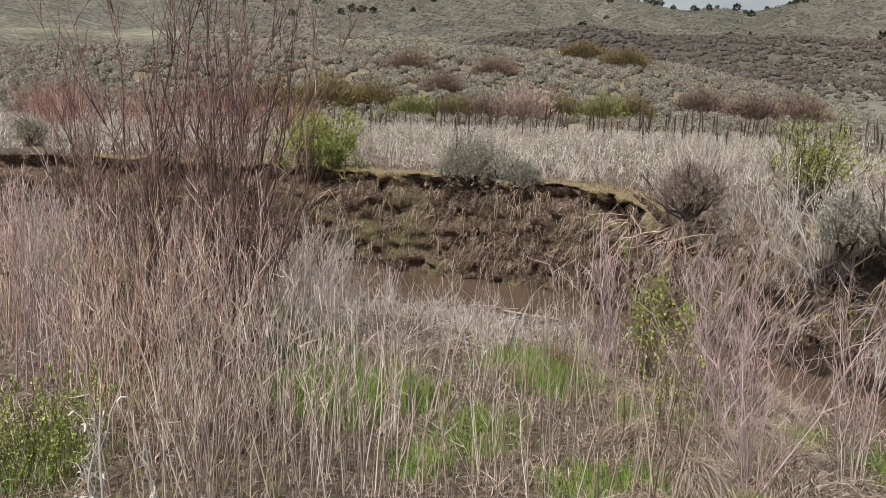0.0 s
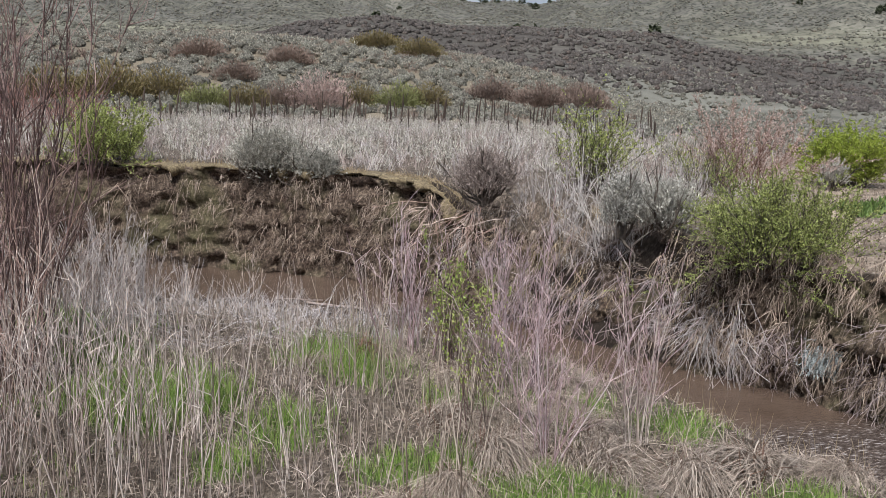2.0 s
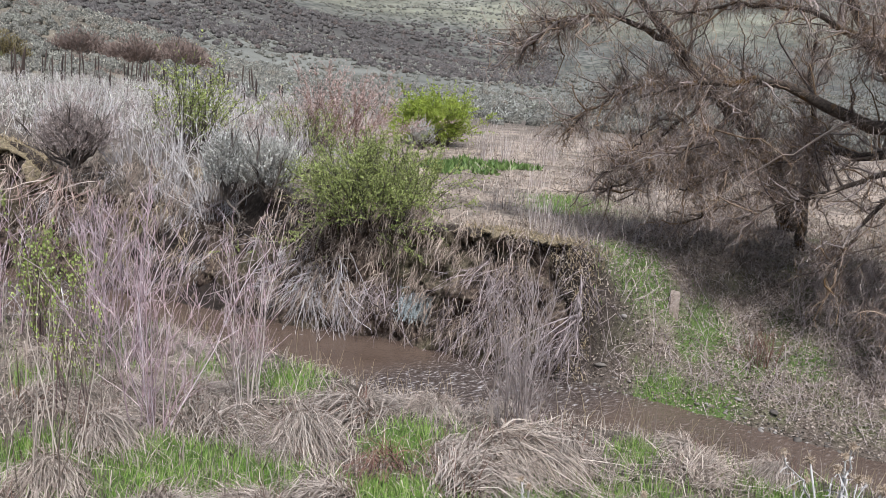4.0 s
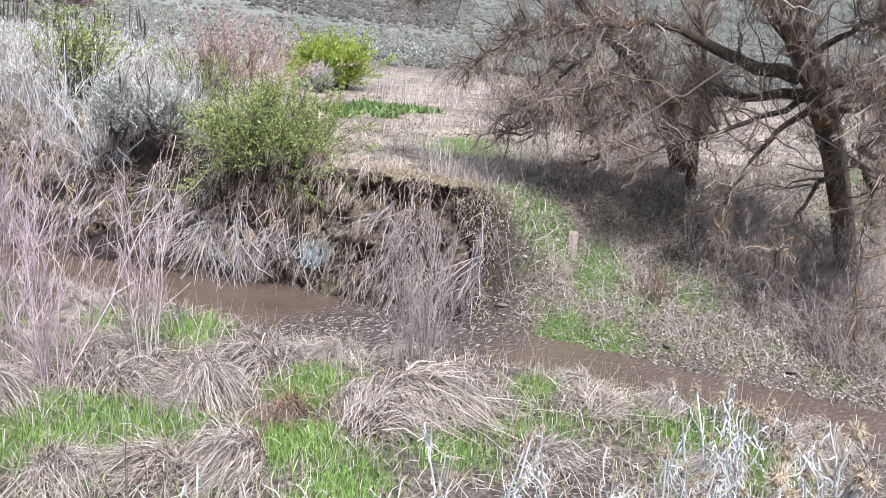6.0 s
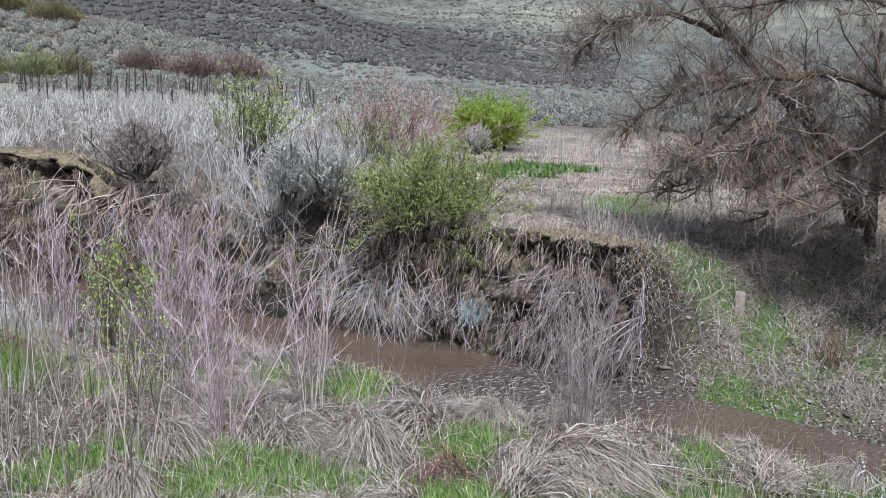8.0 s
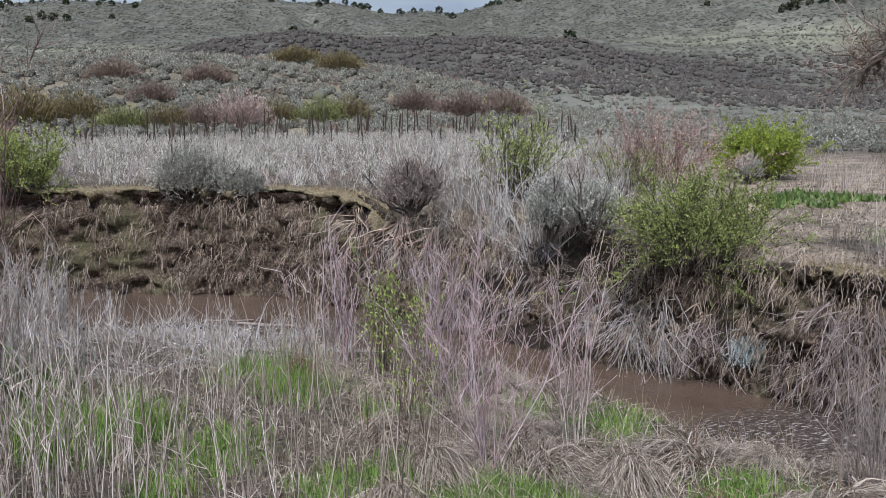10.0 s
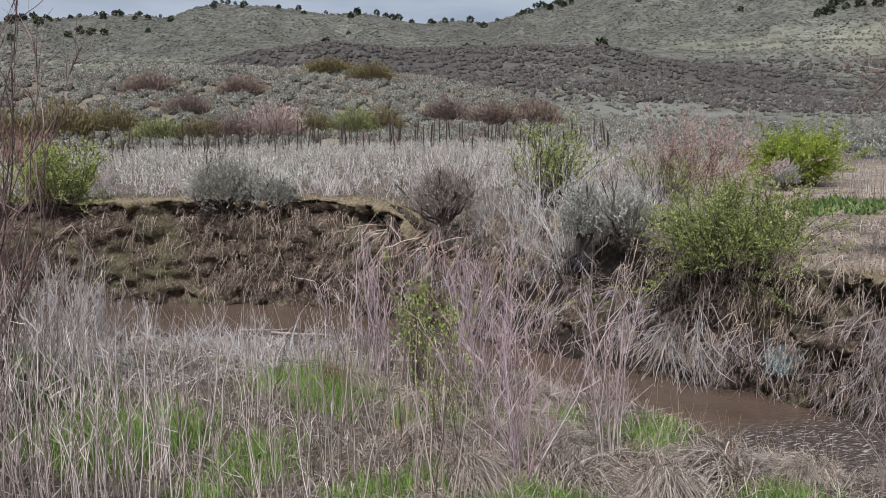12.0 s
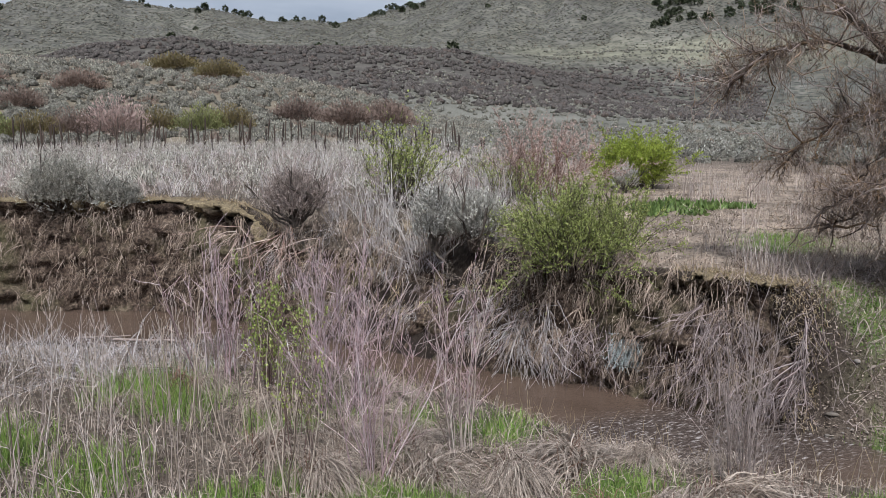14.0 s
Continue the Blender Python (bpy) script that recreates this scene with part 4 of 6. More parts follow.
def build_bank():
    rng = np.random.default_rng(102)
    # roots and dead grass that hang down the cut bank
    knots = 700
    kp, kw = (np.concatenate(both) for both in zip(edge_points(1.6, 5.8, knots - 240, rng, 0.36, 0.16), edge_points(6.6, 9.6, 240, rng, 0.36, 0.16)))
    n = knots * 16
    who = np.repeat(np.arange(knots), 16)
    c = np.column_stack([kp, rng.uniform(-1.75, -0.1, knots)])
    c[:, :2] = edge_foot(kp, kw, c[:, 2])
    c = c[who] + rng.normal(0, 0.045, (n, 3))
    way = np.column_stack([kw[who] * rng.uniform(0.2, 0.7, (n, 1)), rng.normal(-0.25, 0.35, n)]) + rng.normal(0, 0.3, (n, 3))
    s = strands(c, way, rng.uniform(0.05, 0.26, n), 4, rng.uniform(0.3, 0.9, n), 0.2, rng)
    stuff("bank_roots", [(*blades(s, taper(n, 4, 0.006, 0.3), rng), 0)], [ROOT], "hanging brown roots and dead grass on the cut bank", "roots")
    # the turf lip
    n = 8000
    p, w = (np.concatenate(both) for both in zip(edge_points(1.6, 5.0, 5600, rng, 0.72, 0.2), edge_points(8.6, 10.3, 2400, rng, 0.55, 0.2)))
    c = np.column_stack([p, land(p[:, 0], p[:, 1])])
    way = fan(n, 0.7, rng) + np.column_stack([w * 0.35, np.zeros(n)])
    s = strands(c, way, rng.uniform(0.08, 0.26, n), 4, rng.uniform(0.2, 0.9, n), 0.1, rng)
    stuff("turf_lip", [(*blades(s, taper(n, 4, 0.005, 0.3), rng), 0)], [STRAW_GOLD], "golden dry turf along the top of the bank", "grass")
    # dead grass and fine stems draped over the slumped stretch
    knots = 70
    kp, kw = edge_points(4.7, 7.2, knots, rng, 0.0, 0.0)
    kz = rng.uniform(-1.5, -0.1, knots)
    c = np.column_stack([edge_foot(kp, kw, kz) - kw * 0.08, kz])
    n = knots * 46
    who = np.repeat(np.arange(knots), 46)
    way = np.column_stack([kw[who] * rng.uniform(0.1, 0.8, (n, 1)), rng.uniform(-0.2, 0.7, n)]) + rng.normal(0, 0.4, (n, 3)) + (rng.normal(0, 0.6, (knots, 3)) * [1, 1, 0.5])[who]
    s = strands(c[who] + rng.normal(0, 0.06, (n, 3)), way, rng.uniform(0.08, 0.3, n), 5, rng.uniform(0.2, 0.9, n), 0.26, rng)
    tone = rng.choice(3, knots, p=[0.4, 0.25, 0.35])[who]
    stuff("draped_grass", [(*blades(s[tone == k], taper(int((tone == k).sum()), 5, 0.0042, 0.4), rng), k) for k in range(3)], [STRAW, STRAW_GOLD, LILAC], "dead grass draped over the slumped bank", "grass")
    # leaf litter on the slope under the tree
    c = scatter(70000, (7.8, 1.8, 14.5, 10.0), lambda x, y: (beside(FAR_EDGE, x, y)[0] > 0.15) & (y < 8.2 + 0.45 * np.clip(x - 9.5, 0, 4)) & (waves(x, y, 0.5, 3) > -0.6), rng)
    n = len(c)
    c[:, 2] += 0.01
    flat = rng.normal(0, 1, (n, 3)) * [1, 1, 0.35]
    stuff("leaf_litter", [(*leaves(c, flat, 0.038, 0.012, rng), 0)], [LITTER], "fallen pale brown leaves on the slope", "leaf litter")
    c = scatter(6000, (7.8, 1.5, 13, 9.5), lambda x, y: (beside(FAR_EDGE, x, y)[0] > 0.3) & (waves(x, y, 0.9, 4) > -0.3), rng)
    s = strands(c, fan(len(c), 0.8, rng), rng.uniform(0.08, 0.34, len(c)), 3, 0.5, 0.2, rng)
    stuff("slope_grass", [(*blades(s, taper(len(c), 3, 0.0045, 0.3), rng), 0)], [STRAW], "dry grass and twigs on the slope", "grass")
    c = scatter(5200, (7.8, 1.8, 12.5, 8.6), lambda x, y: beside(FAR_EDGE, x, y)[0] > 0.25, rng)
    s = strands(c + [0, 0, 0.02], fan(len(c), 1.3, rng) * [1, 1, 0.4], rng.uniform(0.12, 0.6, len(c)), 4, 0.05, 0.25, rng)
    s[:, :, 2] = np.maximum(s[:, :, 2], land(s[:, :, 0], s[:, :, 1]) + 0.012)
    stuff("fallen_twigs", [(*blades(s, taper(len(c), 4, 0.0038, 0.5), rng), 0)], [OLDWOOD], "fallen grey brown twigs over the slope", "twigs")
    # pebbles on the far water's edge
    n = 700
    p, w = edge_points(10.0, 14.3, n, rng, 0.08, 0.16)
    c = np.column_stack([p, np.maximum(land(p[:, 0], p[:, 1]), -2.04)])
    chunks = [pebble(q, 0.007 + 0.024 * rng.uniform(0, 1) ** 2.5, rng) for q in c]
    stuff("pebbles", [(v, f, 0) for v, f in chunks], [STONE], "grey pebbles at the water's edge", "stones")


def build_overhang():
    """The sod that sticks out over the undercut bank: a ragged slab with a thick edge."""
    rng = np.random.default_rng(104)
    for lo, hi in ((1.7, 3.1), (3.1, 4.2), (4.2, 4.95), (8.9, 9.9)):
        u = np.arange(lo, hi + 0.001, 0.016)
        got = [edge_at(i) for i in u]
        p, w = np.array([g[0] for g in got]), np.array([g[1] for g in got])
        n = len(u)
        out = 0.3 + 0.12 * np.sin(u * 23) + 0.1 * np.sin(u * 61 + 1) + rng.normal(0, 0.025, n)
        thick = 0.13 + 0.05 * np.sin(u * 31 + 2) + rng.normal(0, 0.02, n)
        ragged = np.clip(0.75 + 0.45 * np.sin(u * 9.1 + 1) + 0.3 * np.sin(u * 4.3), 0.1, 1.3)
        out, thick = out * ragged, thick * (0.4 + 0.6 * ragged)
        out, thick = out * (0.4 if lo > 5 else 1.0), thick * (0.4 if lo > 5 else 1.0)
        inner = p - w * 1.0
        z = land(inner[:, 0], inner[:, 1])
        rows = []
        for back, drop in ((1.0, -0.015), (0.55, 0.0), (0.25, 0.01), (0.05, 0.25), (0.1, 0.8), (0.35, 1.0), (0.7, 0.9)):
            q = p - w * (0.62 - out + back * 0.5)[:, None] + rng.normal(0, 0.012, (n, 2))
            rows.append(np.column_stack([q, z + 0.03 - drop * thick + rng.normal(0, 0.01, n)]))
        v = np.stack(rows, 1)
        k = v.shape[1]
        i, j = np.meshgrid(np.arange(n - 1), np.arange(k - 1), indexing="ij")
        a = i * k + j
        f = np.stack([a, a + 1, a + k + 1, a + k], -1).reshape(-1, 4)
        tagged(new("turf_overhang", mesh_of("turf_overhang", [(v.reshape(-1, 3), f, 0)], [SOD])), "ragged sod overhanging the cut bank", "bank", kind="structure")


def pebble(c, r, rng):
    """A low rounded stone, eight sides and two rings."""
    t = np.arange(8) * np.pi / 4
    sx, sy, sz, turn = r * rng.uniform(0.8, 1.6), r * rng.uniform(0.6, 1.1), r * rng.uniform(0.35, 0.6), rng.uniform(0, 3)
    rings = [(0.75, -0.5), (1.0, 0.1), (0.65, 0.8)]
    v = np.concatenate([np.stack([k * sx * np.cos(t), k * sy * np.sin(t), np.full(8, h * sz)], -1) * (1 + rng.normal(0, 0.14, (8, 1))) for k, h in rings] + [np.array([[0, 0, sz]])])
    v[:, :2] = v[:, :2] @ np.array([[math.cos(turn), math.sin(turn)], [-math.sin(turn), math.cos(turn)]])
    a = np.arange(8)
    b = (a + 1) % 8
    f = np.concatenate([np.stack([a, b, b + 8, a + 8], -1), np.stack([a + 8, b + 8, b + 16, a + 16], -1), np.stack([a + 16, b + 16, np.full(8, 24), np.full(8, 24)], -1)])
    return v + c, f


build_grass()
build_bank()
build_overhang()


# ---------------------------------------------------------------- shrubs along the bank
def sagebrush(seed, r, h, mat, plumes=900, leafs=14, woody=14, up=0.5):
    """Sagebrush: crooked woody stems and a crown of small upright plumes."""
    rng = np.random.default_rng(seed)
    p = strands(disc(woody, r * 0.12, rng), fan(woody, 0.75, rng), h * rng.uniform(0.45, 0.72, woody), 6, -0.1, 0.25, rng)
    q = sprouts(p, 8, 0.35, 1.0, h * 0.35, 0.6, up, 4, 0, 0.15, rng)
    a, t = rng.uniform(0, 2 * np.pi, plumes), np.arccos(rng.uniform(-0.55, 1, plumes))
    d = np.stack([np.sin(t) * np.cos(a), np.sin(t) * np.sin(a), np.cos(t)], -1)
    lump = 0.78 + 0.22 * np.sin(a * 3 + seed) * np.sin(t * 4 + seed) + rng.normal(0, 0.1, plumes)
    c = d * lump[:, None] * rng.uniform(0.55, 1.0, (plumes, 1)) * [r, r, h * 0.6] + [0, 0, h * 0.33]
    knot = rng.integers(0, plumes, max(plumes // 16, 8))
    c = 0.38 * c + 0.62 * c[knot[rng.integers(0, len(knot), plumes)]]
    c[: plumes // 4] = d[: plumes // 4] * rng.uniform(0.2, 0.7, (plumes // 4, 1)) * [r, r, h * 0.55] + [0, 0, h * 0.36]
    way = d * 0.5 + [0, 0, up] + rng.normal(0, 0.2, d.shape)
    s = strands(c, way, h * rng.uniform(0.1, 0.24, plumes), 3, 0.0, 0.1, rng)
    lc, ld = points_on(s, leafs + 6, 0.0, 1.0, rng)
    r = taper(woody, 6, 0.022 * h, 0.35)
    out = [("stem", mesh_of("stem", [(*tubes(p[i:i + 1], r[i:i + 1], 5), 0)], [WOOD]), "") for i in range(woody)]
    out.append(("twigs", mesh_of("twigs", [(*tubes(q, taper(len(q), 4, 0.007 * h, 0.4)), 0)], [WOOD]), "stuff"))
    return out + [("foliage", mesh_of("foliage", [(*blades(s, taper(plumes, 3, 0.005), rng), 0), (*leaves(lc, ld + rng.normal(0, 0.4, lc.shape), 0.042, 0.0075, rng), 0)], [mat]), "stuff")]


def green_shrub(seed, r, h, mat, stems=70, twigs=12, leaf_n=7, leaf=0.045, wood=WOOD, lean=0.4):
    """A rounded shrub: many shoots from the foot, twigs and small leaves."""
    rng = np.random.default_rng(seed)
    base = disc(stems, r * 0.45, rng)
    way = fan(stems, lean, rng) + base * 0.9 / r
    p = strands(base, way, h * rng.uniform(0.65, 1.08, stems), 6, 0.12, 0.1, rng)
    t = sprouts(p, twigs, 0.15, 1.0, h * 0.28, 0.55, 0.2, 4, 0.1, 0.1, rng)
    c, d = points_on(t, leaf_n, 0.05, 1.0, rng)
    r = taper(stems, 6, 0.009, 0.3)
    out = [("stem", mesh_of("stem", [(*tubes(p[i:i + 1], r[i:i + 1]), 0)], [wood]), "") for i in range(stems)]
    out.append(("twigs", mesh_of("twigs", [(*blades(t, taper(len(t), 4, 0.004, 0.4), rng), 0)], [wood]), "stuff"))
    out.append(("foliage", mesh_of("foliage", [(*leaves(c, d + rng.normal(0, 0.7, d.shape), leaf, leaf * 0.3, rng), 0)], [mat]), "stuff"))
    return out


plant("green_shrub", green_shrub(201, 1.2, 1.45, LEAF, 140, 20, 19, 0.029, lean=0.56), (6.78, 10.3, -0.58), "rounded green leafing shrub overhanging the bank", "shrub")
plant("lime_bush", green_shrub(202, 1.0, 1.66, LIME, 150, 20, 20, 0.045, lean=0.5), on_land(15.35, 20.6), "bright yellow-green leafy bush on the sandy flat", "bush")
plant("sagebrush", sagebrush(204, 0.95, 1.25, SAGE, 3000, 10, 26), (0.32, 18.15, -0.22), "large grey-green sagebrush at the bank's edge", "sagebrush", "sagebrush along the bank")
plant("sagebrush", sagebrush(205, 0.6, 0.9, SAGE, 1000, 10), (1.25, 17.75, -0.25), "small grey sagebrush hanging over the bank", "sagebrush", "sagebrush along the bank")
plant("sagebrush", sagebrush(206, 0.75, 1.15, SAGE_BROWN, 1500, 7, 30, 0.8), (3.88, 14.6, -0.25), "brownish grey sagebrush at the bank's edge", "sagebrush", "sagebrush along the bank")
plant("sagebrush", sagebrush(207, 0.6, 1.15, SAGE_BLUE, 1100, 13, 14, 0.9), (5.85, 11.75, -0.4), "silvery sagebrush with crooked dark stems", "sagebrush", "sagebrush along the bank")
plant("sagebrush", sagebrush(208, 0.45, 1.25, SAGE_BLUE, 800, 15, 8, 1.1), (5.3, 12.05, -0.4), "silvery upright sagebrush on the bank", "sagebrush", "sagebrush along the bank")
plant("sagebrush", sagebrush(209, 0.5, 0.9, SAGE_BLUE, 500, 9, 10, 0.9), on_land(14.05, 19.4), "silvery sagebrush beside the yellow-green bush", "sagebrush", "sagebrush along the bank")
plant("sagebrush", sagebrush(210, 0.4, 0.75, SAGE_TEAL, 600, 12, 8, -0.9), (6.98, 9.45, -1.75), "blue-grey sagebrush drooping over the water", "sagebrush", "sagebrush along the bank")
plant("sagebrush", sagebrush(211, 0.7, 0.9, SAGE, 500), on_land(-10.8, 22.5), "grey-green sagebrush on the terrace", "sagebrush", "sagebrush along the bank")
plant("green_shrub", green_shrub(212, 0.85, 1.4, LEAF, 90, 18, 16, 0.042), on_land(-2.95, 19.3, -0.1), "green leafing shrub at the bank's edge", "shrub")
plant("brown_shrub", willow(213, 90, 1.4, 0.5, 0.7, DARKSTEM, 8, 0.007), on_land(-3.85, 19.15), "dark brown leafless shrub on the bank", "shrub", "dark shrubs on the bank")
plant("brown_shrub", willow(214, 90, 1.3, 0.5, 0.7, DARKSTEM, 8, 0.007), on_land(-6.2, 19.9), "dark brown leafless shrub on the bank", "shrub", "dark shrubs on the bank")
plant("pink_tree", green_shrub(215, 1.5, 2.15, BRUSH_PINK, 50, 32, 8, 0.04, RUST, 0.62), on_land(10.7, 18.1), "small rounded tree with pinkish budding twigs", "tree")
plant("olive_shrub", green_shrub(216, 0.9, 1.3, LEAF, 40, 10, 5, 0.04), on_land(9.6, 17.6), "olive green shrub below the pinkish tree", "shrub")
plant("olive_shrub", green_shrub(217, 0.7, 1.7, LEAF, 46, 12, 8, 0.045, WOOD, 0.25), on_land(5.9, 15.0), "olive green shrub behind the bleached branches", "shrub")
plant("bleached_shrub", willow(218, 14, 1.75, 0.26, 0.3, BLEACHED, 6, 0.0095, low=0.3, fine=2, spread=0.5), on_land(5.2, 13.9), "bleached dead shrub with upright white stems", "dead shrub", "bleached dead shrubs")
plant("bleached_shrub", willow(219, 24, 1.65, 0.38, 0.3, BLEACHED, 6, 0.0085, low=0.3, fine=1, spread=0.5), on_land(5.6, 13.1), "bleached white dead shrub with fanning stems", "dead shrub", "bleached dead shrubs")
plant("bleached_shrub", willow(221, 40, 1.3, 0.45, 0.4, BLEACHED, 7, 0.007, low=0.2, fine=2, spread=0.5), on_land(5.6, 12.7), "bleached silvery dead shrub with fine fanning stems", "dead shrub", "bleached dead shrubs")
for n, (x, y, h) in enumerate([(5.1, 13.3, 0.9), (4.9, 14.7, 1.0), (7.4, 14.2, 1.1), (7.9, 12.9, 0.9), (4.2, 16.6, 0.8)]):
    plant("twiggy_shrub", willow(230 + n, 40, h, 0.36, 0.4, LILAC, 8, 0.007, low=0.2, fine=1), on_land(x, y), "pale grey leafless twiggy shrub on the terrace", "shrub", "twiggy shrubs on the terrace")
plant("bleached_shrub", willow(220, 40, 1.1, 0.35, 0.5, BLEACHED, 6, 0.008), on_land(4.6, 17.0), "bleached grey dead shrub on the terrace", "dead shrub", "bleached dead shrubs")


def overhang(seed, lo, hi, n, mat, size, inland, lift, droop=(0.9, 1.5), twigs=2, thick=0.0085, aside_by=0.75):
    """Dead stems that grow out of crowns in the bank and hang down towards the water."""
    rng = np.random.default_rng(seed)
    knots = max(n // 9, 4)
    kp, kw = edge_points(lo, hi, knots, rng, 0.0, 0.0)
    kz = rng.uniform(inland, lift, knots)
    kp = edge_foot(kp, kw, kz) - kw * 0.05
    mid = kp.mean(0)
    origin = np.array([*mid, ground(*mid)])
    who = rng.integers(0, knots, n)
    c = np.column_stack([kp, kz])[who] + rng.normal(0, 0.05, (n, 3))
    aside = np.column_stack([-kw[:, 1], kw[:, 0]])[who] * rng.normal(0, aside_by, (n, 1))
    way = np.column_stack([kw[who] * rng.uniform(0.1, 0.6, (n, 1)) + aside, rng.uniform(-1.2, 0.05, n)])
    s = strands(c - origin, way, size * rng.uniform(0.35, 1.1, n), 7, rng.uniform(*droop, n), 0.11, rng)
    s[:, :, 2] = np.maximum(s[:, :, 2], -2.04 - origin[2])
    r = taper(n, 7, thick * rng.uniform(0.5, 1.4, n), 0.4)
    out = [("stem", mesh_of("stem", [(*tubes(s[i:i + 1], r[i:i + 1]), 0)], [mat]), "") for i in range(n)]
    if twigs:
        t = sprouts(s, twigs, 0.2, 0.95, size * 0.25, 0.5, -0.1, 3, 0.1, 0.1, rng)
        out.append(("twigs", mesh_of("twigs", [(*tubes(t, taper(len(t), 3, thick * 0.5, 0.5)), 0)], [mat]), "stuff"))
    return out, tuple(origin)


for seed, lo, hi, n, mat, size, inland, lift, label in [
        (301, 5.1, 6.1, 75, BANKSTEM, 0.95, -1.5, -0.3, "pinkish dead stems hanging over the bank"), (302, 6.0, 6.9, 75, BANKSTEM, 0.95, -1.6, -0.6, "grey lilac dead stems hanging to the water"),
        (303, 6.85, 7.55, 80, LILAC, 0.9, -1.5, -0.9, "pale bleached stems drooping to the water"), (304, 7.5, 8.2, 70, BANKSTEM, 0.85, -1.5, -1.0, "pale bleached stems drooping to the water"),
        (305, 8.75, 9.5, 105, BANKSTEM, 0.85, -1.7, -0.6, "tangled brownish stems hanging over the bank"), (306, 9.4, 10.2, 115, BANKSTEM, 0.85, -1.75, -0.65, "tangled pale stems hanging over the bank"),
        (307, 4.4, 5.2, 70, RUSSET, 1.0, -1.3, -0.2, "reddish dead stems hanging over the bank"), (308, 2.0, 3.2, 60, ROOT, 0.8, -1.2, -0.3, "brown dead stems hanging down the bank")]:
    got, origin = overhang(seed, lo, hi, n, mat, size, inland, lift, (0.0, 0.35), 5, 0.0065, 0.4)
    plant("overhanging_stems", got, origin, label, "dead shrub", "stems hanging over the bank")


# ---------------------------------------------------------------- the big bare tree
def glide(points, k):
    """A smooth path through a few points."""
    p = np.array(points, float)
    p = np.concatenate([[2 * p[0] - p[1]], p, [2 * p[-1] - p[-2]]])
    u = np.linspace(0, len(points) - 1.001, k)
    i = u.astype(int)
    t = (u - i)[:, None]
    a, b, c, d = p[i], p[i + 1], p[i + 2], p[i + 3]
    return 0.5 * (2 * b + (c - a) * t + (2 * a - 5 * b + 4 * c - d) * t**2 + (3 * b - a - 3 * c + d) * t**3)


LOW_LIMBS = (8, 9, 10, 18, 19)  # branches that hang to the slope carry fewer twigs


